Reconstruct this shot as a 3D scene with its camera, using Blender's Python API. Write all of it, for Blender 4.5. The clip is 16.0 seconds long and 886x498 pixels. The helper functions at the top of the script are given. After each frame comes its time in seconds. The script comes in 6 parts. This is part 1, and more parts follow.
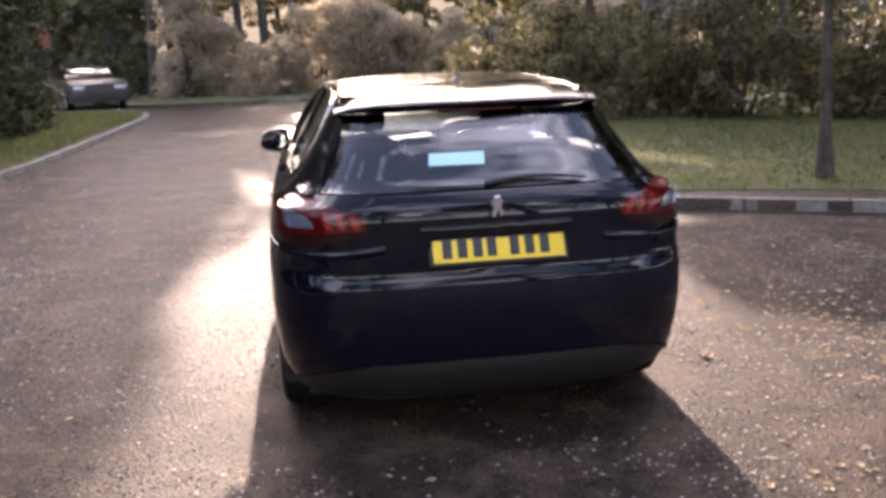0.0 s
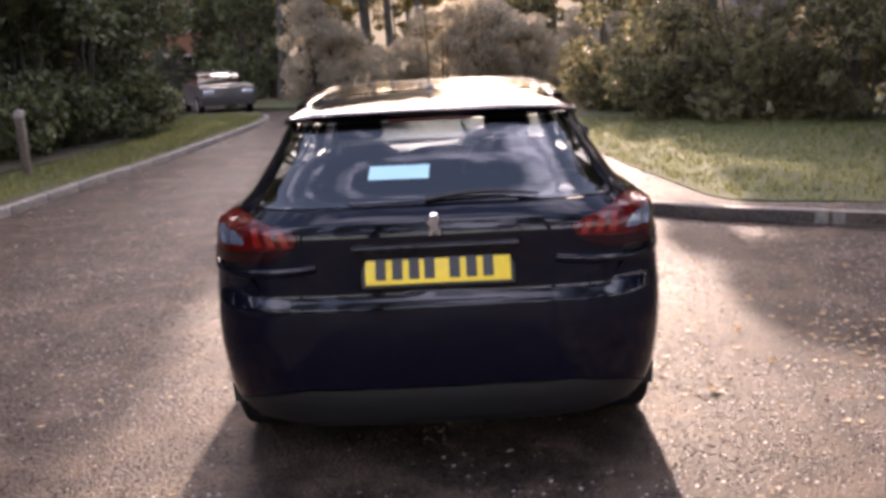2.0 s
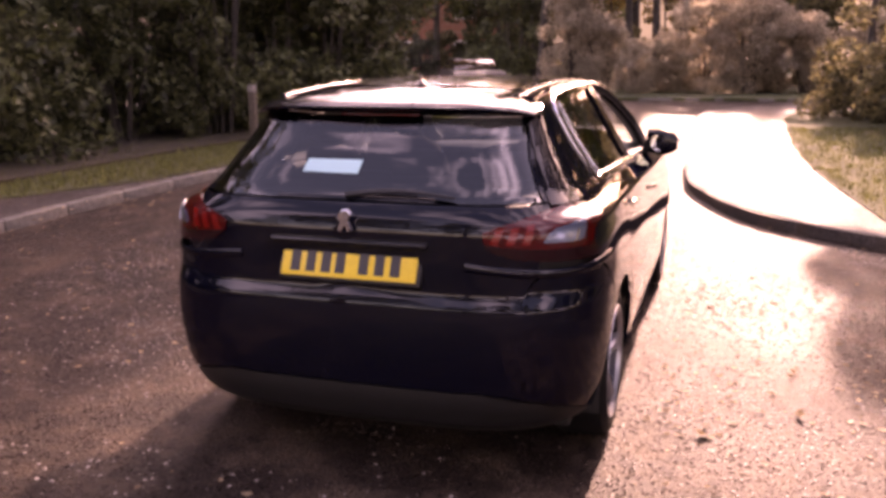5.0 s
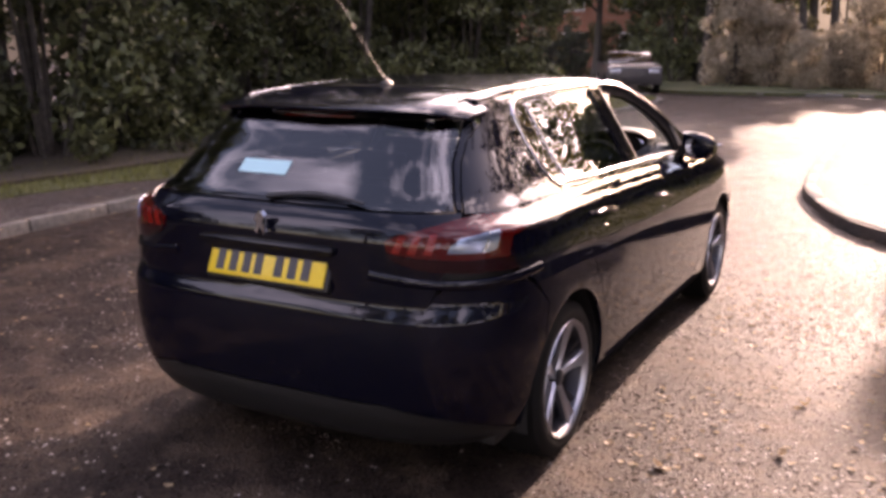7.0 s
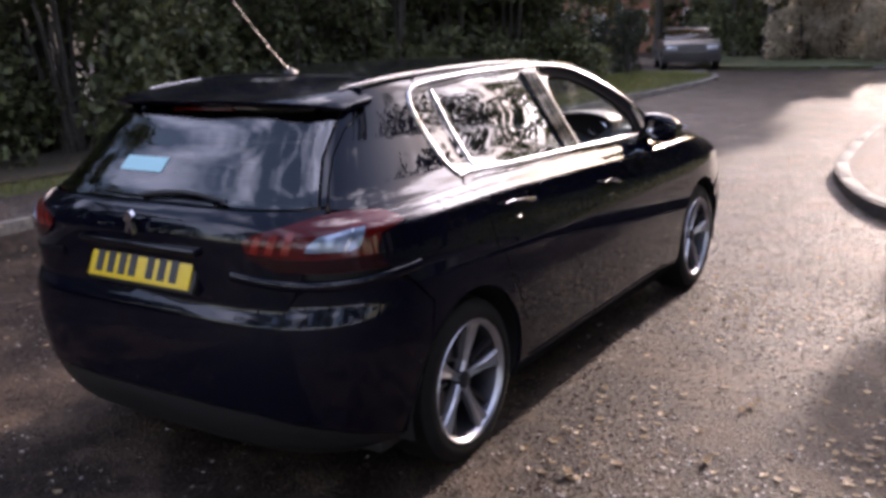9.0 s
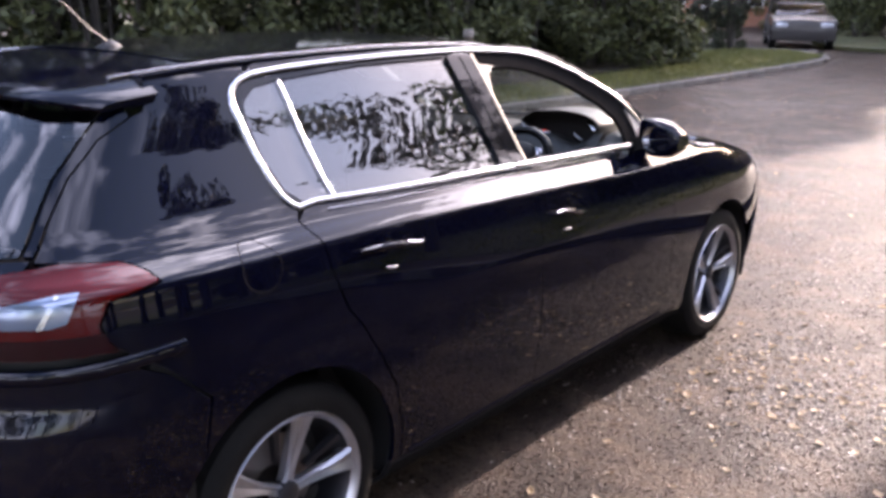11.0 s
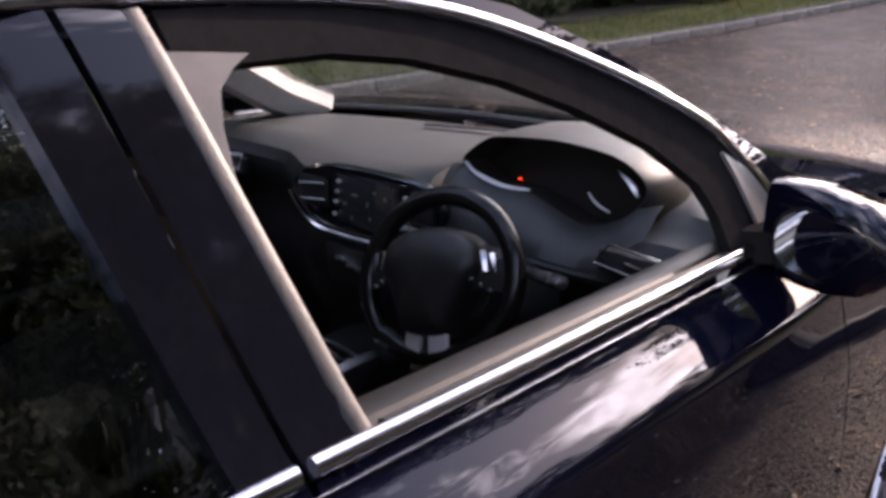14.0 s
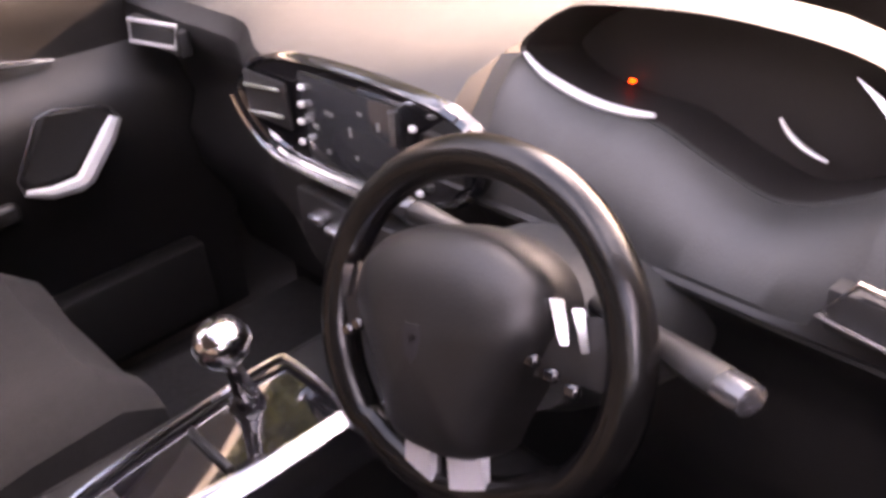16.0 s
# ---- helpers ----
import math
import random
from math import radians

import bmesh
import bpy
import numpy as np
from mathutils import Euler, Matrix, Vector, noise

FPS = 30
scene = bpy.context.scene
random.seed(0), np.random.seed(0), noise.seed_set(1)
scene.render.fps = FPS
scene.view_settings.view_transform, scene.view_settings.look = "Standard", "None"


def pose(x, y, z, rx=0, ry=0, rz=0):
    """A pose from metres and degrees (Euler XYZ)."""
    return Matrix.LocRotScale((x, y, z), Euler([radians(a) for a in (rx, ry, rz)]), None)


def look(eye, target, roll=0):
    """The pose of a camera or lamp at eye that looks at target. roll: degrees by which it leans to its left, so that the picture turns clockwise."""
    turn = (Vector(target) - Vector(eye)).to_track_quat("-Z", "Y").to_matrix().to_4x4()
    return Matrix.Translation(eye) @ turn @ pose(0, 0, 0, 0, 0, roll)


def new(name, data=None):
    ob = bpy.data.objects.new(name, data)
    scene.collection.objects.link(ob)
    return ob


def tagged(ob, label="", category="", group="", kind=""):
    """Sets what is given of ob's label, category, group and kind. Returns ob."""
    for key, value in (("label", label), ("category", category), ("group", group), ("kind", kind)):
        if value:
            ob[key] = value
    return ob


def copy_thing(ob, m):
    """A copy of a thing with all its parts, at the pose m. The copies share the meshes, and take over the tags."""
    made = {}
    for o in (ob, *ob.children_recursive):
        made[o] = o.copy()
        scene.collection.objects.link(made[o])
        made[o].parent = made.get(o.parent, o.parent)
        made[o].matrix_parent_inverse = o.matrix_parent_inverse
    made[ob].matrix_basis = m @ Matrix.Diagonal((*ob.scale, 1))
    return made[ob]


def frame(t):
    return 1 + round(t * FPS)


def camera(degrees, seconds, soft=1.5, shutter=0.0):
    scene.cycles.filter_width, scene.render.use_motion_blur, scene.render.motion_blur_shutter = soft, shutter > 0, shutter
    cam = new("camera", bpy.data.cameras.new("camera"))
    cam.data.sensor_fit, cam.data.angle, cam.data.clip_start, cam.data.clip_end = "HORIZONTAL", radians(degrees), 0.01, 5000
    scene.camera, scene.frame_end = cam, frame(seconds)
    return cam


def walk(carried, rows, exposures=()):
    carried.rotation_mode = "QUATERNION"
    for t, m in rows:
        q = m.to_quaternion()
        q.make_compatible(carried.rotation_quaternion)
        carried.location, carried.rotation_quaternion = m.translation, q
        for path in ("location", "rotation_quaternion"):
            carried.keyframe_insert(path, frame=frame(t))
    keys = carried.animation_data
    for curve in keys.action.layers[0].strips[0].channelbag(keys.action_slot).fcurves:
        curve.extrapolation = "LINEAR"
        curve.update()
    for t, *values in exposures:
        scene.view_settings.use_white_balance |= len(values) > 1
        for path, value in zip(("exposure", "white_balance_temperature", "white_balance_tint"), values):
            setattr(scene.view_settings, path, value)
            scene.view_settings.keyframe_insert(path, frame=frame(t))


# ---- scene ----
cam = camera(52.3, 16.0, soft=3.6)
PATH = [
    (0, (-0.723, -3.314, 1.601), (-0.429, -1.385, 1.164), -2.1),
    (0.5, (-0.553, -3.268, 1.593), (-0.315, -1.328, 1.17), -1.9),
    (1, (-0.378, -3.194, 1.587), (-0.207, -1.249, 1.154), -2.1),
    (1.5, (-0.167, -3.122, 1.581), (-0.056, -1.17, 1.16), -1.5),
    (2, (0.042, -3.111, 1.585), (0.033, -1.156, 1.163), -2.8),
    (2.5, (0.302, -3.122, 1.609), (0.164, -1.181, 1.148), -2.2),
    (3, (0.431, -3.111, 1.576), (0.241, -1.168, 1.142), -2.5),
    (3.5, (0.658, -2.99, 1.59), (0.366, -1.061, 1.154), -3.5),
    (4, (0.824, -2.9, 1.587), (0.486, -0.978, 1.151), -2.4),
    (4.5, (1.038, -2.868, 1.558), (0.556, -0.973, 1.142), -2.0),
    (5, (1.285, -2.861, 1.577), (0.689, -1.0, 1.151), -0.3),
    (5.2, (1.314, -2.821, 1.581), (0.72, -0.958, 1.158), -0.6),
    (7.3, (2.158, -2.363, 1.607), (1.187, -0.67, 1.168), -0.5),
    (7.5, (2.198, -2.333, 1.588), (1.226, -0.639, 1.157), -1.0),
    (8, (2.312, -2.19, 1.593), (1.298, -0.529, 1.13), -1.1),
    (8.5, (2.469, -2.052, 1.601), (1.43, -0.411, 1.124), -1.0),
    (8.7, (2.549, -1.999, 1.599), (1.493, -0.368, 1.122), -1.5),
    (10.8, (2.512, -0.766, 1.565), (1.29, 0.733, 1.056), -0.6),
    (11, (2.534, -0.601, 1.606), (1.293, 0.869, 1.059), 0.2),
    (11.5, (2.322, -0.237, 1.588), (1.12, 1.276, 1.071), 1.2),
    (12, (2.123, 0.122, 1.543), (0.915, 1.623, 1.009), -0.4),
    (12.5, (1.927, 0.518, 1.554), (0.655, 1.95, 0.976), 0.4),
    (13, (1.634, 0.866, 1.515), (0.439, 2.354, 0.916), 0.1),
    (13.5, (1.439, 1.155, 1.48), (0.252, 2.64, 0.859), -1.7),
    (13.9, (1.329, 1.406, 1.471), (0.058, 2.807, 0.821), -0.8),
    (14, (1.31, 1.463, 1.468), (0.016, 2.831, 0.794), -1.0),
    (14.2, (1.285, 1.589, 1.473), (-0.052, 2.874, 0.724), -1.5),
    (14.5, (1.127, 1.686, 1.417), (-0.143, 3.016, 0.631), -0.4),
    (15, (0.929, 1.872, 1.403), (-0.225, 3.19, 0.437), -2.8),
    (15.5, (0.836, 1.982, 1.376), (-0.336, 3.235, 0.348), -5.4),
    (16, (0.791, 2.083, 1.351), (-0.523, 3.172, 0.307), -5.9),
]
EXPOSURES = [(0, 2.44, 7300, 30), (3, 2.34, 7800, 37), (5, 2.14, 9200, 66), (7.3, 2.04, 7700, 38), (8.7, 1.74, 6750, 28), (11, 2.54, 6700, 28), (12, 2.44, 6700, 28), (12.6, 2.04, 6900, 31), (13, 1.89, 6900, 31), (14, 2.24, 6900, 31), (14.5, 2.64, 7000, 32), (15, 3.54, 7300, 33), (16, 4.89, 9500, 46)]
walk(cam, [(t, look(eye, target, roll)) for t, eye, target, roll in PATH], EXPOSURES)


# ---- light: a low sun ahead of the car, clear autumn sky ----
SUN_UP, SUN_TURN = 19.0, 3.0
SUNWARD = Vector((math.sin(radians(SUN_TURN)) * math.cos(radians(SUN_UP)), math.cos(radians(SUN_TURN)) * math.cos(radians(SUN_UP)), math.sin(radians(SUN_UP))))
world = bpy.data.worlds.new("world")
scene.world = world
world.use_nodes = True
tree = world.node_tree
sky = tree.nodes.new("ShaderNodeTexSky")
sky.sky_type, sky.sun_disc = "NISHITA", False
sky.sun_elevation, sky.sun_rotation = radians(SUN_UP), radians(SUN_TURN)
sky.air_density, sky.dust_density, sky.ozone_density = 1.0, 2.0, 1.0
# broken white cloud over the whole sky
co = tree.nodes.new("ShaderNodeTexCoord")
puff = tree.nodes.new("ShaderNodeTexNoise")
puff.inputs["Scale"].default_value, puff.inputs["Detail"].default_value, puff.inputs["Roughness"].default_value = 2.6, 7.0, 0.58
tree.links.new(co.outputs["Generated"], puff.inputs["Vector"])
cover = tree.nodes.new("ShaderNodeMapRange")
cover.inputs["From Min"].default_value, cover.inputs["From Max"].default_value, cover.inputs["To Max"].default_value = 0.49, 0.64, 0.92
tree.links.new(puff.outputs["Fac"], cover.inputs["Value"])
cloud = tree.nodes.new("ShaderNodeMix")
cloud.data_type = "RGBA"
# cloud is brighter towards the sun
facing = tree.nodes.new("ShaderNodeVectorMath")
facing.operation = "DOT_PRODUCT"
facing.inputs[1].default_value = SUNWARD
tree.links.new(co.outputs["Generated"], facing.inputs[0])
shine = tree.nodes.new("ShaderNodeMapRange")
shine.interpolation_type = "SMOOTHSTEP"
shine.inputs["From Min"].default_value, shine.inputs["From Max"].default_value = 0.52, 0.92
tree.links.new(facing.outputs["Value"], shine.inputs["Value"])
lit = tree.nodes.new("ShaderNodeMix")
lit.data_type = "RGBA"
lit.inputs[6].default_value, lit.inputs[7].default_value = (6.0, 7.0, 9.2, 1), (46.0, 47.0, 50.0, 1)
tree.links.new(shine.outputs["Result"], lit.inputs[0])
tree.links.new(lit.outputs[2], cloud.inputs[7])
tree.links.new(cover.outputs["Result"], cloud.inputs[0])
tree.links.new(sky.outputs[0], cloud.inputs[6])
tree.links.new(cloud.outputs[2], tree.nodes["Background"].inputs[0])
tree.nodes["Background"].inputs[1].default_value = 0.145
sun = new("sun", bpy.data.lights.new("sun", "SUN"))
sun.data.energy, sun.data.angle, sun.data.color = 2.35, radians(0.55), (1.0, 0.90, 0.76)
sun.matrix_world = look(SUNWARD * 60, (0, 0, 0))


# ---- materials ----
def material(name, color, rough=0.5, metal=0.0, coat=0.0, spec=0.5):
    mat = bpy.data.materials.new(name)
    mat.use_nodes = True
    b = mat.node_tree.nodes["Principled BSDF"]
    b.inputs["Base Color"].default_value = (*color, 1)
    b.inputs["Roughness"].default_value = rough
    b.inputs["Metallic"].default_value = metal
    b.inputs["Coat Weight"].default_value = coat
    b.inputs["Coat Roughness"].default_value = 0.03
    b.inputs["Specular IOR Level"].default_value = spec
    return mat


def node(mat, kind, **inputs):
    n = mat.node_tree.nodes.new(kind)
    for k, v in inputs.items():
        n.inputs[k.replace("_", " ")].default_value = v
    return n


def wire(mat, a, out, b, into):
    mat.node_tree.links.new(a.outputs[out], b.inputs[into])


def ramp(mat, stops):
    n = mat.node_tree.nodes.new("ShaderNodeValToRGB")
    e = n.color_ramp.elements
    while len(e) < len(stops):
        e.new(0.5)
    for el, (p, c) in zip(e, stops):
        el.position, el.color = p, (*c, 1) if len(c) == 3 else c
    return n


def grainy(mat, dark, light, scale, relief=0.3, relief_scale=None, depth=0.002, detail=6.0, big=None, rough=None):
    """Object-space colour variation at two scales and a fine relief. big: (scale, share) of a large stain."""
    b = mat.node_tree.nodes["Principled BSDF"]
    co = node(mat, "ShaderNodeTexCoord")
    n1 = node(mat, "ShaderNodeTexNoise", Scale=scale, Detail=detail, Roughness=0.65)
    wire(mat, co, "Object", n1, "Vector")
    r = ramp(mat, [(0.3, dark), (0.7, light)])
    wire(mat, n1, "Fac", r, "Fac")
    out = r
    if big:
        n2 = node(mat, "ShaderNodeTexNoise", Scale=big[0], Detail=4.0)
        wire(mat, co, "Object", n2, "Vector")
        r2 = ramp(mat, [(0.35, (1 - big[1],) * 3), (0.65, (1, 1, 1))])
        wire(mat, n2, "Fac", r2, "Fac")
        mix = node(mat, "ShaderNodeMix")
        mix.data_type, mix.blend_type = "RGBA", "MULTIPLY"
        mix.inputs[0].default_value = 1.0
        mat.node_tree.links.new(r.outputs[0], mix.inputs[6])
        mat.node_tree.links.new(r2.outputs[0], mix.inputs[7])
        mat.node_tree.links.new(mix.outputs[2], b.inputs["Base Color"])
    else:
        wire(mat, out, "Color", b, "Base Color")
    n3 = node(mat, "ShaderNodeTexNoise", Scale=relief_scale or scale * 2, Detail=5.0)
    wire(mat, co, "Object", n3, "Vector")
    bump = node(mat, "ShaderNodeBump", Strength=relief, Distance=depth)
    wire(mat, n3, "Fac", bump, "Height")
    wire(mat, bump, "Normal", b, "Normal")
    if rough:
        rr = node(mat, "ShaderNodeMapRange", To_Min=rough[0], To_Max=rough[1])
        wire(mat, n1, "Fac", rr, "Value")
        wire(mat, rr, "Result", b, "Roughness")
    return mat


def pane_material(name, tint, gloss=0.0, ior=1.5):
    """Thin glass: it lets the tinted light through and mirrors by Fresnel."""
    mat = bpy.data.materials.new(name)
    mat.use_nodes = True
    nodes = mat.node_tree.nodes
    nodes.remove(nodes["Principled BSDF"])
    clear = node(mat, "ShaderNodeBsdfTransparent", Color=(*tint, 1))
    shine = node(mat, "ShaderNodeBsdfGlossy", Color=(1, 1, 1, 1), Roughness=gloss)
    edge = node(mat, "ShaderNodeLayerWeight", Blend=0.5)
    steep = node(mat, "ShaderNodeMath")
    steep.operation = "POWER"
    steep.inputs[1].default_value = 4.5
    wire(mat, edge, "Facing", steep, 0)
    fres = node(mat, "ShaderNodeMapRange", To_Min=((ior - 1) / (ior + 1)) ** 2, To_Max=0.95)
    wire(mat, steep, 0, fres, "Value")
    mix = node(mat, "ShaderNodeMixShader")
    wire(mat, fres, 0, mix, 0)
    wire(mat, clear, 0, mix, 1)
    wire(mat, shine, 0, mix, 2)
    wire(mat, mix, 0, nodes["Material Output"], "Surface")
    return mat


PAINT = material("navy_paint", (0.004, 0.006, 0.022), 0.5, 0.0, 0.76, 0.0)
pb = PAINT.node_tree.nodes["Principled BSDF"]
flake = node(PAINT, "ShaderNodeTexNoise", Scale=900.0, Detail=1.0)
pco = node(PAINT, "ShaderNodeTexCoord")
wire(PAINT, pco, "Object", flake, "Vector")
frm = ramp(PAINT, [(0.45, (0.0010, 0.0012, 0.0042)), (0.75, (0.0024, 0.0030, 0.0115))])
wire(PAINT, flake, "Fac", frm, "Fac")
wire(PAINT, frm, "Color", pb, "Base Color")
dust = node(PAINT, "ShaderNodeTexNoise", Scale=7.0, Detail=5.0)
wire(PAINT, pco, "Object", dust, "Vector")
dr = node(PAINT, "ShaderNodeMapRange", To_Min=0.008, To_Max=0.03)
wire(PAINT, dust, "Fac", dr, "Value")
wire(PAINT, dr, "Result", pb, "Coat Roughness")
ROOF_PAINT = PAINT.copy()
ROOF_PAINT.name = "dusty_roof_paint"
for link in ROOF_PAINT.node_tree.nodes["Principled BSDF"].inputs["Coat Roughness"].links:
    link.from_node.inputs["To Min"].default_value, link.from_node.inputs["To Max"].default_value = 0.06, 0.12
PULL = material("pale_satin", (0.52, 0.52, 0.53), 0.35, 0.35)
PILLAR_GREY = grainy(material("pillar_plastic", (0.062, 0.058, 0.056), 0.5), (0.054, 0.050, 0.048), (0.072, 0.068, 0.066), 30, 0.35, 420, 0.0008)
EDGE_GREY = grainy(material("edge_grey", (0.016, 0.0158, 0.0155), 0.55), (0.011, 0.0108, 0.0105), (0.023, 0.0225, 0.022), 60, 0.5, 260, 0.0012)
LIP = material("lip_paint", (0.006, 0.006, 0.009), 0.6, 0.0, 0.0, 0.0)
GLOSS_BLACK = material("gloss_black", (0.004, 0.004, 0.006), 0.05, 0, 0, 0.38)
FRAME_BLACK = grainy(material("frame_black", (0.013, 0.0122, 0.012), 0.65, spec=0.0), (0.011, 0.0103, 0.0101), (0.016, 0.0150, 0.0147), 40, 0.2, 400, 0.0005)
# opaque grey standing in for the lit road seen through the pane
VIEW_GREY = material("painted_view_grey", (0.15, 0.145, 0.14), 0.25, 0, 0.2)
ROOF_GLASS = material("roof_glass", (0.004, 0.005, 0.008), 0.11, 0, 0.3)
GLASS = pane_material("clear_glass", (0.78, 0.84, 0.82))
PRIVACY = pane_material("rear_glass", (0.13, 0.15, 0.16), 0.0, 2.3)
REAR_PANE = pane_material("rear_window_glass", (0.12, 0.14, 0.16), 0.0, 1.85)
TRIM_BLACK = grainy(material("black_plastic", (0.007, 0.007, 0.007), 0.5), (0.005, 0.005, 0.005), (0.010, 0.0095, 0.0095), 60, 0.25, 500, 0.0006)
SEAL = material("rubber_seal", (0.008, 0.008, 0.008), 0.6)
CHROME = material("polished_chrome", (0.56, 0.56, 0.58), 0.15, 1.0)
SATIN = material("satin_chrome", (0.50, 0.50, 0.52), 0.26, 1.0)
RUBBER = grainy(material("tyre_rubber", (0.008, 0.008, 0.008), 0.7), (0.004, 0.004, 0.004), (0.008, 0.0075, 0.007), 25, 0.3, 220, 0.001)
RUBBER.node_tree.nodes["Principled BSDF"].inputs["Specular IOR Level"].default_value = 0.15
ALLOY = grainy(material("silver_alloy", (0.42, 0.42, 0.44), 0.30, 0.85), (0.38, 0.38, 0.40), (0.50, 0.50, 0.52), 18, 0.05, 300, 0.0003)
ALLOY_DARK = material("dark_alloy", (0.035, 0.035, 0.04), 0.4, 0.7)
DISC = material("brake_disc", (0.22, 0.20, 0.19), 0.45, 0.9)
LAMP_RED = material("red_lens", (0.065, 0.0025, 0.002), 0.06, 0, 0.25, 0.3)
LAMP_SMOKE = material("smoked_lens", (0.016, 0.002, 0.003), 0.08, 0, 0.2, 0.3)
LAMP_CLEAR = material("clear_lens", (0.17, 0.21, 0.28), 0.15, 0.6, 0.8)
LAMP_CELL = material("lamp_cell", (0.17, 0.007, 0.004), 0.25, 0, 0.4, 0.3)
HEADLAMP = material("headlamp_lens", (0.55, 0.57, 0.60), 0.07, 0.6, 1.0)
YELLOW = grainy(material("plate_yellow", (0.72, 0.50, 0.02), 0.35), (0.66, 0.45, 0.018), (0.76, 0.54, 0.03), 40, 0.04, 200, 0.0003)
PLATE_INK = material("plate_ink", (0.015, 0.015, 0.015), 0.4)
STICKER = material("pale_sticker", (0.35, 0.62, 0.66), 0.5)
DASH = grainy(material("dash_soft_plastic", (0.022, 0.023, 0.0223), 0.52), (0.019, 0.0198, 0.0192), (0.0255, 0.0265, 0.0257), 30, 0.35, 420, 0.0008)
DASH_LOW = grainy(material("dash_hard_plastic", (0.006, 0.0058, 0.0058), 0.45), (0.005, 0.0047, 0.0047), (0.008, 0.0077, 0.0075), 30, 0.3, 420, 0.0008)
DASH_LOW.node_tree.nodes["Principled BSDF"].inputs["Specular IOR Level"].default_value = 0.4
PIANO = material("piano_black", (0.006, 0.006, 0.007), 0.05, 0, 0.8)
SCREEN = material("screen_glass", (0.02, 0.022, 0.024), 0.12, 0, 0.4)
LEATHER = grainy(material("wheel_leather", (0.003, 0.003, 0.003), 0.24), (0.0022, 0.0021, 0.002), (0.004, 0.0038, 0.0037), 40, 0.2, 350, 0.0008)
LEATHER.node_tree.nodes["Principled BSDF"].inputs["Specular IOR Level"].default_value = 0.3
CLOTH = grainy(material("seat_cloth", (0.008, 0.0075, 0.007), 0.95), (0.006, 0.0055, 0.005), (0.011, 0.010, 0.0095), 90, 0.5, 600, 0.001)
LINING = grainy(material("headlining", (0.42, 0.41, 0.39), 0.9), (0.38, 0.37, 0.35), (0.46, 0.45, 0.43), 60, 0.3, 700, 0.0006)
CARPET = grainy(material("car_carpet", (0.012, 0.012, 0.012), 0.95), (0.008, 0.008, 0.008), (0.02, 0.019, 0.019), 80, 0.5, 500, 0.002)
MIRROR = material("mirror_silver", (0.9, 0.9, 0.9), 0.01, 1.0)
RED_LIGHT = material("warning_light", (0.6, 0.03, 0.01), 0.4)
RED_LIGHT.node_tree.nodes["Principled BSDF"].inputs["Emission Color"].default_value = (1.0, 0.06, 0.01, 1)
RED_LIGHT.node_tree.nodes["Principled BSDF"].inputs["Emission Strength"].default_value = .4
FACE_BLACK = material("instrument_black", (0.014, 0.012, 0.0115), 0.6, spec=0.2)
SCREEN_MARK = material("screen_mark", (0.14, 0.14, 0.13), 0.4)
STALK_TIP = material("stalk_tip", (0.10, 0.10, 0.105), 0.22, 0.8)
BUTTON = material("button_mark", (0.55, 0.55, 0.53), 0.5)


# ---- building tools ----
from mathutils.geometry import tessellate_polygon


def part(name, bm, mat, parent=None, label="", smooth=True, crease=38):
    """Links a bmesh as one mesh object under a thing or a part."""
    me = bpy.data.meshes.new(name)
    bm.to_mesh(me)
    bm.free()
    me.materials.append(mat)
    me.polygons.foreach_set("use_smooth", [smooth] * len(me.polygons))
    if smooth and crease:
        me.set_sharp_from_angle(angle=radians(crease))
    ob = new(name, me)
    ob.parent = parent
    return tagged(ob, label)


def thing(name, label, category, place=(0, 0, 0), group="", kind=""):
    ob = new(name)
    ob.location = place
    ob.empty_display_size = 0.2
    return tagged(ob, label, category, group, kind)


def rounded_box(bm, x0, x1, y0, y1, z0, z1, r=0.01, seg=2, m=None):
    g = bmesh.ops.create_cube(bm, size=1, matrix=Matrix.Translation(((x0 + x1) / 2, (y0 + y1) / 2, (z0 + z1) / 2)) @ Matrix.Diagonal((x1 - x0, y1 - y0, z1 - z0, 1)))
    vs = g["verts"]
    if r:
        es = list({e for v in vs for e in v.link_edges})
        got = bmesh.ops.bevel(bm, geom=es, offset=r, segments=seg, affect="EDGES", profile=0.5)
        vs = list({v for f in got["faces"] for v in f.verts} | {v for v in vs if v.is_valid})
    if m is not None:
        bmesh.ops.transform(bm, matrix=m, verts=vs)
    return vs


def box_part(name, dims, mat, parent, r=0.01, seg=2, m=None, label=""):
    bm = bmesh.new()
    rounded_box(bm, *dims, r, seg, m)
    return part(name, bm, mat, parent, label)


def lofted(rings, closed=True, cap=True):
    """A skin over rings of points, all of one length."""
    bm = bmesh.new()
    vs = [[bm.verts.new(p) for p in ring] for ring in rings]
    n = len(rings[0])
    for a, b in zip(vs, vs[1:]):
        for i in range(n if closed else n - 1):
            j = (i + 1) % n
            bm.faces.new((a[i], a[j], b[j], b[i]))
    if cap and closed:
        bm.faces.new(vs[0][::-1])
        bm.faces.new(vs[-1])
    bmesh.ops.recalc_face_normals(bm, faces=bm.faces)
    return bm


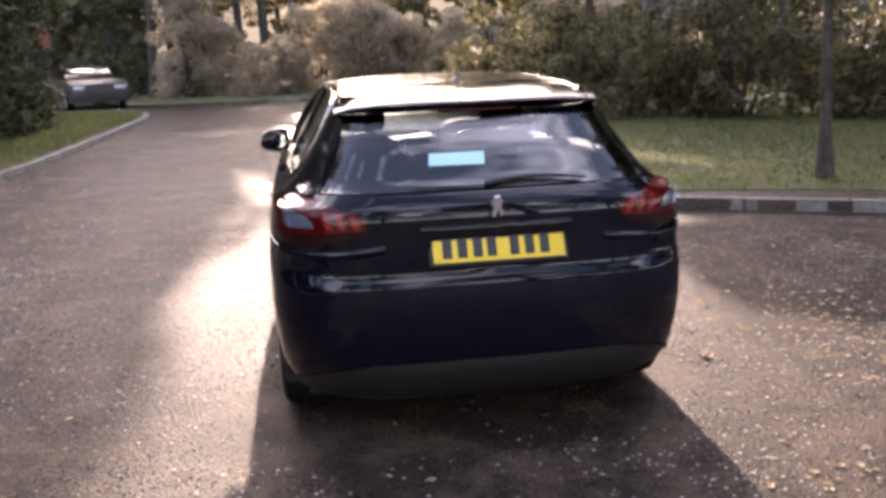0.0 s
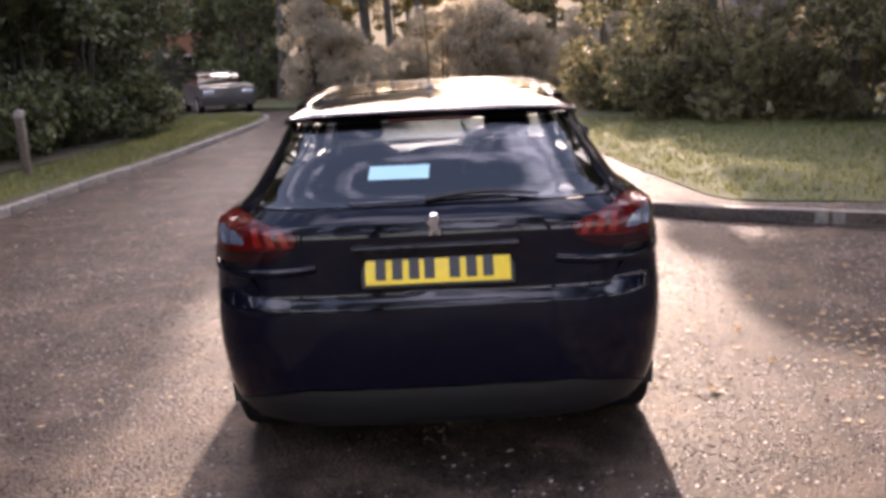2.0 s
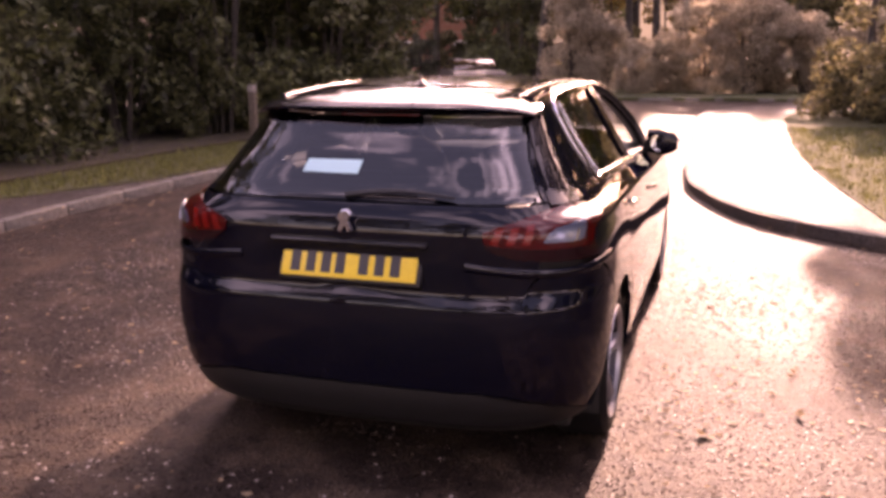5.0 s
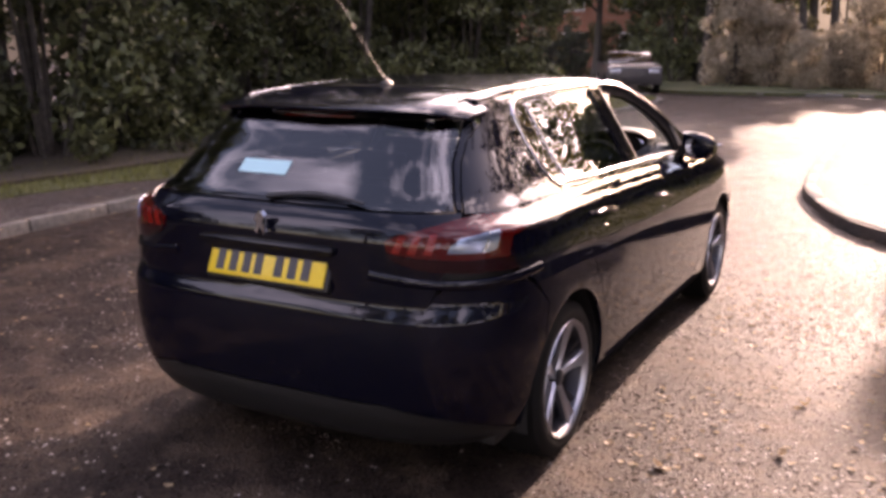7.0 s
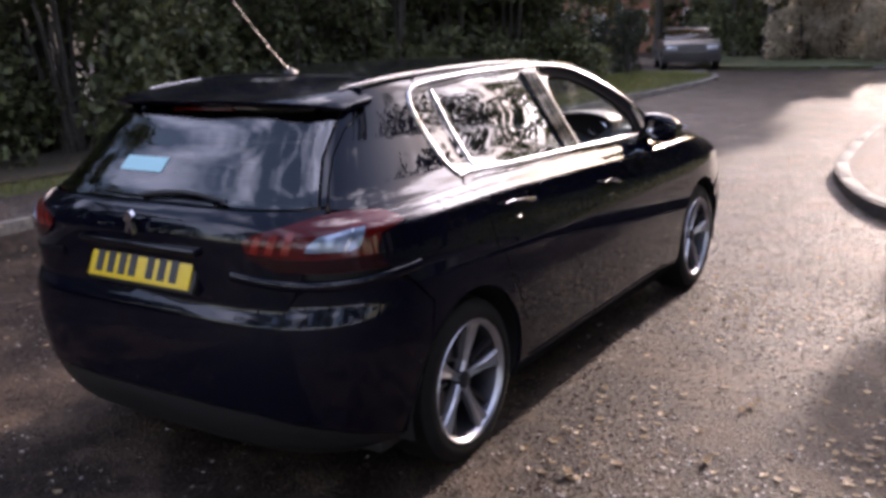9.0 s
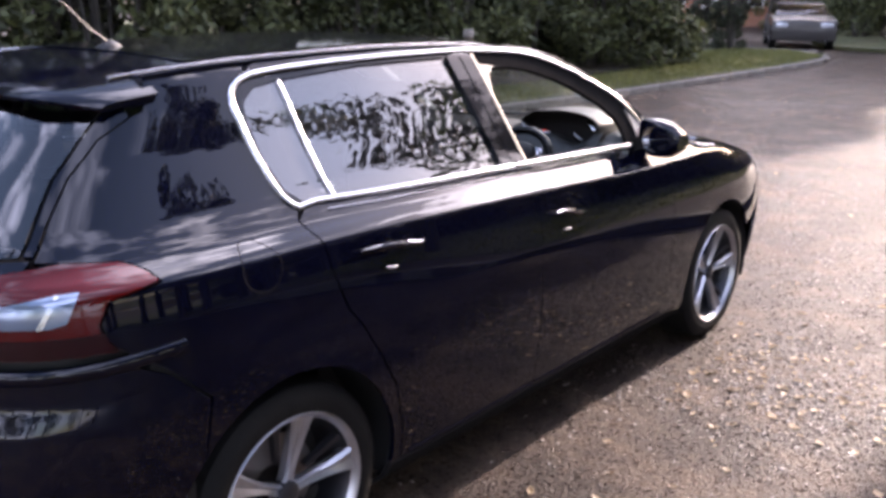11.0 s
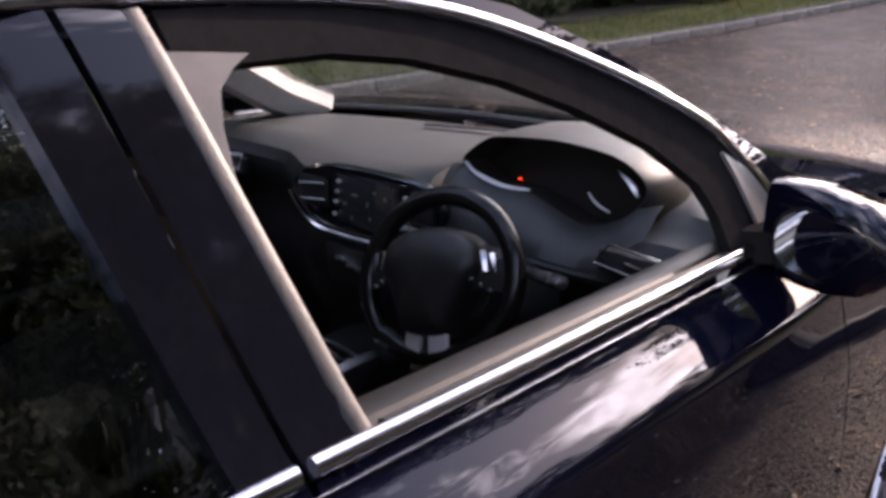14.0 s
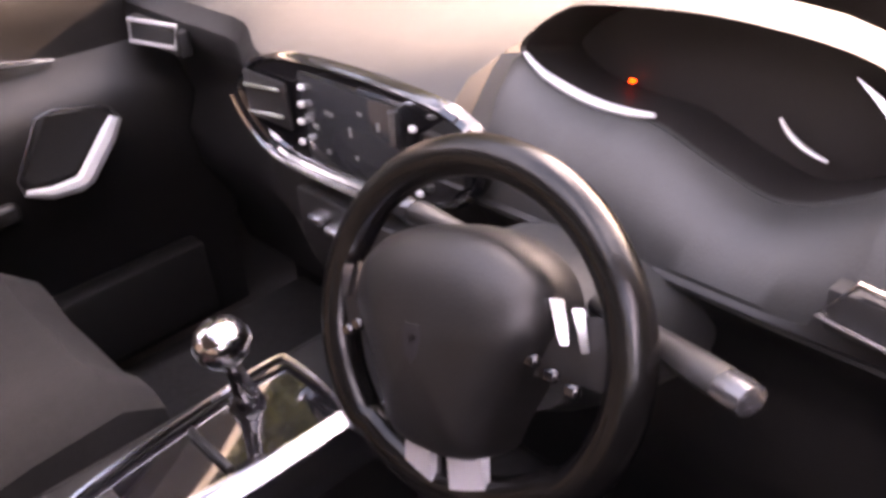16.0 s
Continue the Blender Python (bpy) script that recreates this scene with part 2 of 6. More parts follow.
def flowing(points, n=6, closed=False):
    """More points along a Catmull-Rom curve through the points."""
    P = [np.array(p, float) for p in points]
    out = []
    m = len(P)
    for i in range(m if closed else m - 1):
        if closed:
            a, b, c, d = P[i - 1], P[i], P[(i + 1) % m], P[(i + 2) % m]
        else:
            a, b, c, d = P[max(i - 1, 0)], P[i], P[i + 1], P[min(i + 2, m - 1)]
        for k in range(n):
            t = k / n
            out.append(tuple(0.5 * (2 * b + (c - a) * t + (2 * a - 5 * b + 4 * c - d) * t * t + (3 * b - a - 3 * c + d) * t ** 3)))
    if not closed:
        out.append(tuple(P[-1]))
    return out


def tube(points, radius, sides=8, closed=False, flat=1.0):
    """A round rod along points; radius: a number or one for each point."""
    P = [Vector(p) for p in points]
    n = len(P)
    rad = radius if isinstance(radius, (list, tuple)) else [radius] * n
    rings, up = [], None
    for i in range(n):
        t = (P[(i + 1) % n] - P[i - 1]) if closed else (P[min(i + 1, n - 1)] - P[max(i - 1, 0)])
        t.normalize()
        if up is None:
            up = Vector((0, 0, 1)) if abs(t.z) < 0.9 else Vector((1, 0, 0))
        s = t.cross(up).normalized()
        up = s.cross(t).normalized()
        rings.append([P[i] + (s * math.cos(a) + up * math.sin(a) * flat) * rad[i] for a in (2 * math.pi * k / sides for k in range(sides))])
    if closed:
        rings.append(rings[0])
    bm = lofted(rings, True, not closed)
    if closed:
        bmesh.ops.remove_doubles(bm, verts=bm.verts, dist=1e-6)
    return bm


def turned(profile, m, sides=32, closed=False):
    """A lathe about the x axis: profile of (x, radius), set by the matrix m."""
    rings = [[m @ Vector((x, r * math.cos(a), r * math.sin(a))) for a in (2 * math.pi * k / sides for k in range(sides))] for x, r in profile]
    if closed:
        rings.append(rings[0])
    bm = lofted(rings, True, not closed)
    if closed:
        bmesh.ops.remove_doubles(bm, verts=bm.verts, dist=1e-6)
    return bm


def merge(bm, other):
    me = bpy.data.meshes.new("scratch")
    other.to_mesh(me)
    other.free()
    bm.from_mesh(me)
    bpy.data.meshes.remove(me)
    return bm


def shrunk(outline, g):
    """The outline moved inwards by g."""
    P = [np.array(p, float) for p in outline]
    area = sum(a[0] * b[1] - b[0] * a[1] for a, b in zip(P, P[1:] + P[:1]))
    s, out = (1 if area > 0 else -1), []
    for i in range(len(P)):
        a, b, c = P[i - 1], P[i], P[(i + 1) % len(P)]
        e1, e2 = (b - a) / (np.linalg.norm(b - a) + 1e-12), (c - b) / (np.linalg.norm(c - b) + 1e-12)
        n1, n2 = np.array((-e1[1], e1[0])) * s, np.array((-e2[1], e2[0])) * s
        k = (n1 + n2) / max(1 + n1 @ n2, 0.35)
        out.append(tuple(b + k * g))
    return out


def frame_at(fn, a, b, inside):
    p = Vector(fn(a, b))
    e = 1e-3
    da, db = Vector(fn(a + e, b)) - Vector(fn(a - e, b)), Vector(fn(a, b + e)) - Vector(fn(a, b - e))
    n = da.cross(db)
    n.normalize()
    c = Vector(inside(p))
    return p, (n if n.dot(p - c) > 0 else -n)


def car_middle(p):
    return (0, min(max(p.y, 1.0), 3.1), 0.75)


def panel(name, outline, mat, parent, fn=None, step=0.05, off=0.0, thick=0.014, gap=0.0022, label="", inside=car_middle):
    """A sheet of the surface fn within an outline of its two parameters, with a turned-in rim."""
    fn = fn or skin
    pts = shrunk(outline, gap) if gap else list(outline)
    bm = bmesh.new()
    vs = [bm.verts.new((a, b, 0)) for a, b in pts]
    cut = tessellate_polygon([[Vector((a, b, 0)) for a, b in pts]])
    for t in cut:
        try:
            bm.faces.new([vs[i] for i in t])
        except ValueError:
            pass
    for ax in (0, 1):
        lo, hi = min(p[ax] for p in pts), max(p[ax] for p in pts)
        n = int((hi - lo) / step)
        for k in range(1, n + 1):
            co, no = [0, 0, 0], [0, 0, 0]
            co[ax], no[ax] = lo + (hi - lo) * k / (n + 1), 1
            bmesh.ops.bisect_plane(bm, geom=bm.verts[:] + bm.edges[:] + bm.faces[:], plane_co=co, plane_no=no, dist=1e-5)
    if fn is skin and step < .045:
        # closer rows along the shoulder crease
        for k in range(14):
            bmesh.ops.bisect_plane(bm, geom=bm.verts[:] + bm.edges[:] + bm.faces[:], plane_co=(0, .921 + .0077 * k, 0), plane_no=(0, 1, 0), dist=1e-5)
    normal = {}
    for v in bm.verts:
        p, n = frame_at(fn, v.co.x, v.co.y, inside)
        normal[v] = n
        v.co = p + n * off
    bm.normal_update()
    for f in bm.faces:
        if sum((normal[v] for v in f.verts), Vector()).dot(f.normal) < 0:
            f.normal_flip()
    rim = [e for e in bm.edges if e.is_boundary]
    twin = {}
    for e in rim:
        for v in e.verts:
            if v not in twin:
                twin[v] = (bm.verts.new(v.co), bm.verts.new(v.co - normal[v] * thick))
    for e in rim:
        lp = e.link_loops[0]
        a, b = lp.vert, lp.link_loop_next.vert
        bm.faces.new((twin[b][0], twin[a][0], twin[a][1], twin[b][1]))
    bm.verts.index_update()
    bm.faces.index_update()
    bm.normal_update()
    by_index = {v.index: normal.get(v) for v in bm.verts}
    ob = part(name, bm, mat, parent, label, crease=0)
    me = ob.data
    loops = []
    for poly in me.polygons:
        for i in poly.vertices:
            loops.append(by_index[i] if by_index.get(i) is not None else poly.normal)
    me.normals_split_custom_set(loops)
    return ob


def strip(path, width, height, fn=None, off=0.0, inside=car_middle, seg=5, closed=False):
    """A half-round moulding along a path on a surface; returns a bmesh."""
    fn = fn or skin
    F = [frame_at(fn, a, b, inside) for a, b in path]
    n = len(F)
    rings = []
    for i in range(n):
        p, nn = F[i]
        t = (F[(i + 1) % n][0] - F[i - 1][0]) if closed else (F[min(i + 1, n - 1)][0] - F[max(i - 1, 0)][0])
        s = nn.cross(t).normalized()
        ring = [p + nn * off + s * math.cos(a) * width / 2 + nn * math.sin(a) * height for a in (math.pi * k / seg for k in range(seg + 1))]
        ring.append(p + nn * (off - 0.004) - s * width / 2)
        ring.append(p + nn * (off - 0.004) + s * width / 2)
        rings.append(ring)
    if closed:
        rings.append(rings[0])
    return lofted(rings, True, not closed)


# ---- the shape of the car body ----
def smooth_curve(xs, ys):
    """A curve through the points that never overshoots (Fritsch-Carlson)."""
    xs, ys = np.array(xs, float), np.array(ys, float)
    h, d = np.diff(xs), np.diff(ys) / np.diff(xs)
    m = np.zeros(len(xs))
    m[0], m[-1] = d[0], d[-1]
    for i in range(1, len(xs) - 1):
        if d[i - 1] * d[i] > 0:
            w1, w2 = 2 * h[i] + h[i - 1], h[i] + 2 * h[i - 1]
            m[i] = (w1 + w2) / (w1 / d[i - 1] + w2 / d[i])

    def at(x):
        x = min(max(x, xs[0]), xs[-1])
        i = min(int(np.searchsorted(xs, x, "right")) - 1, len(xs) - 2)
        s = (x - xs[i]) / h[i]
        return float((1 + 2 * s) * (1 - s) ** 2 * ys[i] + s * (1 - s) ** 2 * h[i] * m[i] + s * s * (3 - 2 * s) * ys[i + 1] + s * s * (s - 1) * h[i] * m[i + 1])
    return at


# half width over height, at mid length
HALF = smooth_curve([.14, .20, .28, .45, .60, .75, .86, .92, .952, .960, .967, .985, 1.005, 1.03, 1.06, 1.12, 1.25, 1.36, 1.41, 1.435, 1.46],
                    [.74, .845, .880, .897, .902, .899, .888, .878, .872, .867, .857, .827, .803, .789, .770, .738, .668, .607, .575, .548, .46])
# height of the shoulder crease along the side
CREASE = smooth_curve([0.3, .7, 1.1, 1.7, 2.2, 2.8, 3.5], [1.0, 1.0, .993, .976, .956, .938, .925])
PLAN = smooth_curve([0.3, 0.9, 1.4, 2.0, 2.8, 3.4, 4.0], [.99, .995, 1.0, 1.0, .998, .988, .97])
UPPER = smooth_curve([0.3, 0.9, 1.4, 2.0, 2.4, 2.7, 3.0], [.915, .945, .985, 1.0, 1.01, 1.02, 1.02])
TAIL = smooth_curve([.14, .20, .26, .38, .60, .70, .735, .76, .95, 1.0, 1.045, 1.07, 1.2, 1.33, 1.37, 1.40, 1.46],
                    [.30, .14, .06, .012, .0, .005, .022, .035, .035, .045, .075, .105, .225, .352, .375, .385, .45])
NOSE = smooth_curve([.14, .20, .30, .50, .62, .70, .78, .84, .90, .98, 1.02],
                    [4.02, 4.17, 4.24, 4.29, 4.28, 4.25, 4.17, 4.04, 3.80, 3.30, 3.06])
CORNER = smooth_curve([.14, .6, .9, 1.05, 1.4], [3.6, 4.8, 4.8, 4.8, 4.6])
YR, YF = 1.0, 2.9


def half(y, z):
    k = min(max((z - .98) / .25, 0), 1)
    near = min(max((z - .80) / .12, 0), 1) * min(max((1.10 - z) / .09, 0), 1)
    return HALF(z + (.96 - CREASE(y)) * near) * (PLAN(y) * (1 - k) + UPPER(y) * k)


def skin(u, z):
    """A point of the body's skin: u runs from 0, the middle of the tail, round the rear corner (up to YR) and along the side,
    where it is the distance y, and beyond YF round the front corner (4.2 is the middle of the nose). Negative u: the left-hand side."""
    s, u = (1, u) if u >= 0 else (-1, -u)
    if u < YR:
        a = (YR - u) / YR * math.pi / 2
        w, l, n = half(YR, z), YR - TAIL(z), CORNER(z)
        d = ((math.cos(a) / w) ** n + (max(math.sin(a), 1e-9) / l) ** n) ** (-1 / n)
        return (s * d * math.cos(a), YR - d * math.sin(a), z)
    if u > YF and z < 1.0:
        a = (u - YF) / (4.2 - YF) * math.pi / 2
        w, l, n = half(YF, z), NOSE(z) - YF, 4.4
        d = ((max(math.cos(a), 1e-9) / w) ** n + (max(math.sin(a), 1e-9) / l) ** n) ** (-1 / n)
        return (s * d * math.cos(a), YF + d * math.sin(a), z)
    return (s * half(u, z), u, z)


# ---- the setting: road, kerbs, pavement, verges, lawn ----
def translucent_leaf(name, dark, light, through_it=0.45, rough=0.45):
    mat = material(name, light, rough)
    b = mat.node_tree.nodes["Principled BSDF"]
    geo = node(mat, "ShaderNodeNewGeometry")
    r = ramp(mat, [(0.0, dark), (0.6, light), (1.0, tuple(min(1, c * 1.5) for c in light))])
    wire(mat, geo, "Random Per Island", r, "Fac")
    wire(mat, r, "Color", b, "Base Color")
    tr = node(mat, "ShaderNodeBsdfTranslucent")
    wire(mat, r, "Color", tr, "Color")
    mix = node(mat, "ShaderNodeMixShader", Fac=through_it)
    wire(mat, b, 0, mix, 1)
    wire(mat, tr, 0, mix, 2)
    wire(mat, mix, 0, mat.node_tree.nodes["Material Output"], "Surface")
    return mat


def asphalt_material(name, dark, light, damp, spec=0.24):
    """Worn asphalt: pale grit in dark binder, damp glossy patches, moss-brown dirt."""
    mat = material(name, dark, 0.6, spec=spec)
    b = mat.node_tree.nodes["Principled BSDF"]
    co = node(mat, "ShaderNodeTexCoord")
    grit = node(mat, "ShaderNodeTexVoronoi", Scale=80.0, Randomness=1.0)
    wire(mat, co, "Object", grit, "Vector")
    fine = node(mat, "ShaderNodeTexNoise", Scale=38.0, Detail=8.0, Roughness=0.75)
    wire(mat, co, "Object", fine, "Vector")
    big = node(mat, "ShaderNodeTexNoise", Scale=0.55, Detail=6.0, Roughness=0.6)
    wire(mat, co, "Object", big, "Vector")
    r1 = ramp(mat, [(0.12, dark), (0.50, light), (0.72, tuple(c * 1.5 for c in light)), (0.92, tuple(c * 3.2 for c in light))])
    sep = node(mat, "ShaderNodeSeparateColor")
    wire(mat, grit, "Color", sep, 0)
    both = node(mat, "ShaderNodeMix", Factor=0.45)
    wire(mat, sep, 0, both, 2)
    wire(mat, fine, "Fac", both, 3)
    wire(mat, both, 0, r1, "Fac")
    r2 = ramp(mat, [(0.36, (0.50, 0.45, 0.41)), (0.62, (1.08, 1.05, 1.03))])
    wire(mat, big, "Fac", r2, "Fac")
    mul = node(mat, "ShaderNodeMix")
    mul.data_type, mul.blend_type = "RGBA", "MULTIPLY"
    mul.inputs[0].default_value = 1.0
    mat.node_tree.links.new(r1.outputs[0], mul.inputs[6])
    mat.node_tree.links.new(r2.outputs[0], mul.inputs[7])
    # tan dust of crumbled leaves in patches
    dusty = node(mat, "ShaderNodeTexNoise", Scale=2.3, Detail=9.0, Roughness=0.72)
    wire(mat, co, "Object", dusty, "Vector")
    much = node(mat, "ShaderNodeMapRange", From_Min=0.47, From_Max=0.62, To_Max=0.75)
    wire(mat, dusty, "Fac", much, "Value")
    tan = node(mat, "ShaderNodeMix")
    tan.data_type = "RGBA"
    tan.inputs[7].default_value = (0.100, 0.070, 0.049, 1)
    wire(mat, much, "Result", tan, 0)
    mat.node_tree.links.new(mul.outputs[2], tan.inputs[6])
    mat.node_tree.links.new(tan.outputs[2], b.inputs["Base Color"])
    rr = node(mat, "ShaderNodeMapRange", From_Min=0.38, From_Max=0.62, To_Min=damp[0], To_Max=damp[1])
    wire(mat, big, "Fac", rr, "Value")
    # one grain in four is worn smooth and glints
    smooth_grain = node(mat, "ShaderNodeMapRange", From_Min=0.80, From_Max=0.85, To_Max=0.34)
    wire(mat, sep, 1, smooth_grain, "Value")
    glint = node(mat, "ShaderNodeMath")
    glint.operation = "SUBTRACT"
    wire(mat, rr, "Result", glint, 0)
    wire(mat, smooth_grain, "Result", glint, 1)
    wire(mat, glint, 0, b, "Roughness")
    b1 = node(mat, "ShaderNodeBump", Strength=0.85, Distance=0.010)
    wire(mat, grit, "Distance", b1, "Height")
    b2 = node(mat, "ShaderNodeBump", Strength=0.6, Distance=0.012)
    wire(mat, fine, "Fac", b2, "Height")
    wire(mat, b1, "Normal", b2, "Normal")
    wire(mat, b2, "Normal", b, "Normal")
    return mat


ASPHALT = asphalt_material("worn_asphalt", (0.009, 0.0066, 0.0058), (0.033, 0.0245, 0.0205), (0.46, 0.64), 0.10)
PATH_ASPHALT = asphalt_material("path_asphalt", (0.036, 0.033, 0.031), (0.085, 0.075, 0.07), (0.50, 0.66), 0.06)
CONCRETE = grainy(material("kerb_concrete", (0.22, 0.20, 0.17), 0.8), (0.13, 0.12, 0.10), (0.30, 0.27, 0.23), 14, 0.5, 90, 0.004, big=(1.2, 0.45))
SOIL = grainy(material("leaf_litter_soil", (0.05, 0.04, 0.028), 0.95), (0.026, 0.020, 0.013), (0.085, 0.062, 0.040), 9, 0.8, 40, 0.03, big=(0.7, 0.4))
TURF = grainy(material("turf", (0.075, 0.085, 0.026), 0.95), (0.042, 0.048, 0.015), (0.115, 0.125, 0.04), 5, 0.8, 60, 0.02, big=(0.4, 0.4))
GRASS = translucent_leaf("grass_blade", (0.05, 0.058, 0.014), (0.15, 0.155, 0.042), 0.45, 0.6)
STONE = grainy(material("loose_grit", (0.24, 0.21, 0.18), 0.55), (0.12, 0.10, 0.09), (0.42, 0.37, 0.33), 30, 0.3, 120, 0.002)
DEAD_LEAF = translucent_leaf("fallen_leaf", (0.07, 0.038, 0.017), (0.38, 0.28, 0.17), 0.5, 0.5)
BRICK = bpy.data.materials.new("far_brickwork")
BRICK.use_nodes = True
bk = node(BRICK, "ShaderNodeTexBrick", Color1=(0.40, 0.15, 0.085, 1), Color2=(0.30, 0.11, 0.065, 1), Mortar=(0.34, 0.28, 0.22, 1), Scale=4.4)
bc = node(BRICK, "ShaderNodeTexCoord")
bm_ = node(BRICK, "ShaderNodeMapping")
bm_.inputs["Rotation"].default_value = (radians(90), 0, 0)
wire(BRICK, bc, "Object", bm_, "Vector")
wire(BRICK, bm_, 0, bk, "Vector")
wire(BRICK, bk, "Color", BRICK.node_tree.nodes["Principled BSDF"], "Base Color")
BRICK.node_tree.nodes["Principled BSDF"].inputs["Roughness"].default_value = 0.85

KERB_R = flowing([(14, -1.5), (9, 1.4), (6.4, 2.85), (4.4, 3.95), (3.3, 4.52), (2.4, 5.02), (1.72, 5.66), (1.40, 6.12), (1.12, 6.80), (.86, 7.75), (.76, 8.7), (.69, 10), (.63, 13), (.5, 17), (.52, 19.5), (.9, 21.4), (1.9, 22.8), (4.5, 23.6), (12, 23.9), (40, 24.2)], 6)
GRASS_R = flowing([(16, -1.0), (9.4, 2.1), (6.6, 3.45), (4.7, 4.5), (3.6, 4.95), (2.95, 5.2), (2.66, 5.55), (2.55, 6.4), (2.32, 9), (2.22, 12), (2.3, 17), (2.4, 19), (2.9, 20.6), (4.4, 21.7), (8, 22.1), (40, 22.4)], 6)
KERB_L = flowing([(-4.5, -14), (-4.6, -6), (-4.75, 0), (-4.9, 3), (-5.03, 5), (-4.95, 8), (-4.70, 13), (-4.62, 17), (-4.62, 21), (-4.95, 23.2), (-6.2, 24.8), (-9, 25.5), (-40, 25.9)], 6)
KERB_FAR = flowing([(-10.4, 43), (-9.4, 36), (-8.0, 31), (-6.7, 28.4), (-5.7, 27.6), (-4.2, 27.3), (0, 27.5), (10, 27.9), (40, 28.6)], 6)
STEP = 0.105


def sheet(name, outline, z, mat, label, kind="structure", skirt=0.0):
    """A level sheet within an outline, with a skirt down to the road."""
    bm = bmesh.new()
    vs = [bm.verts.new((x, y, z)) for x, y in outline]
    for t in tessellate_polygon([[Vector((x, y, 0)) for x, y in outline]]):
        try:
            bm.faces.new([vs[i] for i in t])
        except ValueError:
            pass
    bm.normal_update()
    for f in bm.faces:
        if f.normal.z < 0:
            f.normal_flip()
    if skirt:
        lo = [bm.verts.new((x, y, z - skirt)) for x, y in outline]
        for i in range(len(vs)):
            bm.faces.new((vs[i - 1], vs[i], lo[i], lo[i - 1]))
    return tagged(part(name, bm, mat, None, label, False), kind=kind)


bm = bmesh.new()
bmesh.ops.create_grid(bm, x_segments=8, y_segments=8, size=1500)
for v in bm.verts:
    v.co.z = -0.02
tagged(part("ground", bm, SOIL, None, "dark soil and leaf litter", False), kind="structure")
tagged(sheet("road", [(-60, -50), (60, -50), (60, 60), (-60, 60)], 0.0, ASPHALT, "worn damp asphalt with loose grit"), category="road")
sheet("pavement", KERB_R[6:-6] + GRASS_R[::-1][2:-4], STEP, PATH_ASPHALT, "smooth damp asphalt footpath", skirt=.1)
sheet("grass_verge_1", [(60, -1)] + GRASS_R + [(60, 22.4)], STEP + .012, TURF, "patchy green grass verge", skirt=.1)
GRASS_L = [(x - .16 - 1.1 / (1 + math.exp((y - 5.2) * 1.6)) - .05 * math.sin(y * .9), y) for x, y in KERB_L if y < 23.5] + [(-6.6, 24.7), (-9.2, 25.3), (-40, 25.7)]
sheet("footpath", [(x - .12, y) for x, y in KERB_L] + [(-60, 25.9), (-60, -14)], STEP, PATH_ASPHALT, "narrow grey asphalt footpath by the wood", skirt=.1)
sheet("grass_verge_2", [(-60, -14)] + GRASS_L + [(-60, 25.7)], STEP + .012, TURF, "rough grass strip before the wood", skirt=.08)
sheet("grass_verge_3", KERB_FAR + [(60, 90), (-10.6, 90)], STEP + .004, TURF, "far grass verge", skirt=.1)
# raised soil under the wood
sheet("woodland_floor", [(-60, -14), (-7.1, -14), (-6.9, -4), (-6.95, 2), (-6.7, 5), (-6.7, 9), (-6.4, 13), (-6.6, 18.6), (-8.5, 20.2), (-60, 21)], STEP + .06, SOIL, "dark woodland floor with leaf litter", skirt=.1)


def kerb(name, line, inward, label):
    """A line of kerb stones, each a stone of its own."""
    P = [np.array(p, float) for p in line]
    rings = []
    for i in range(len(P)):
        t = P[min(i + 1, len(P) - 1)] - P[max(i - 1, 0)]
        t /= np.linalg.norm(t)
        n = np.array((-t[1], t[0])) * inward
        rings.append([(*(P[i] + n * a), z) for a, z in ((.012, -.01), (.012, STEP - .02), (.11, STEP - .02), (.11, -.01))])
    for_kerb = lofted(rings, True, True)
    k = tagged(part(name, for_kerb, SOIL, None, label, False), category="kerb", kind="structure")
    s = np.r_[0, np.cumsum([np.linalg.norm(b - a) for a, b in zip(P, P[1:])])]
    def at(d):
        i = min(int(np.searchsorted(s, d, "right")) - 1, len(P) - 2)
        return P[i] + (P[i + 1] - P[i]) * (d - s[i]) / (s[i + 1] - s[i])
    bm = bmesh.new()
    rounded_box(bm, -.45, .45, 0, .125, -.04, STEP + .008, .014, 2)
    me = bpy.data.meshes.new("kerb_stone")
    bm.to_mesh(me)
    bm.free()
    me.materials.append(CONCRETE)
    me.polygons.foreach_set("use_smooth", [True] * len(me.polygons))
    d = .05
    while d + .92 < s[-1]:
        a, b = at(d), at(d + .905)
        t = b - a
        if np.linalg.norm(a - np.array((0, 12))) < 26:
            ob = new("kerb_stone", me)
            ob.parent = k
            turn = math.atan2(t[1], t[0])
            ob.matrix_basis = Matrix.Translation((a[0] + t[0] / 2, a[1] + t[1] / 2, random.uniform(-.005, .003))) @ Matrix.Rotation(turn + random.uniform(-.006, .006), 4, "Z") @ Matrix.Diagonal((1, inward, 1, 1))
        d += .915
    return k


kerb("kerb_1", KERB_R[6:-6], -1, "weathered concrete kerb round the path")
kerb("kerb_2", KERB_L[::-1], -1, "weathered concrete kerb of the verge")
kerb("kerb_3", KERB_FAR, 1, "far concrete kerb")


def inside_poly(x, y, poly):
    hit = False
    for (x0, y0), (x1, y1) in zip(poly, poly[1:] + poly[:1]):
        if (y0 > y) != (y1 > y) and x < (x1 - x0) * (y - y0) / (y1 - y0) + x0:
            hit = not hit
    return hit


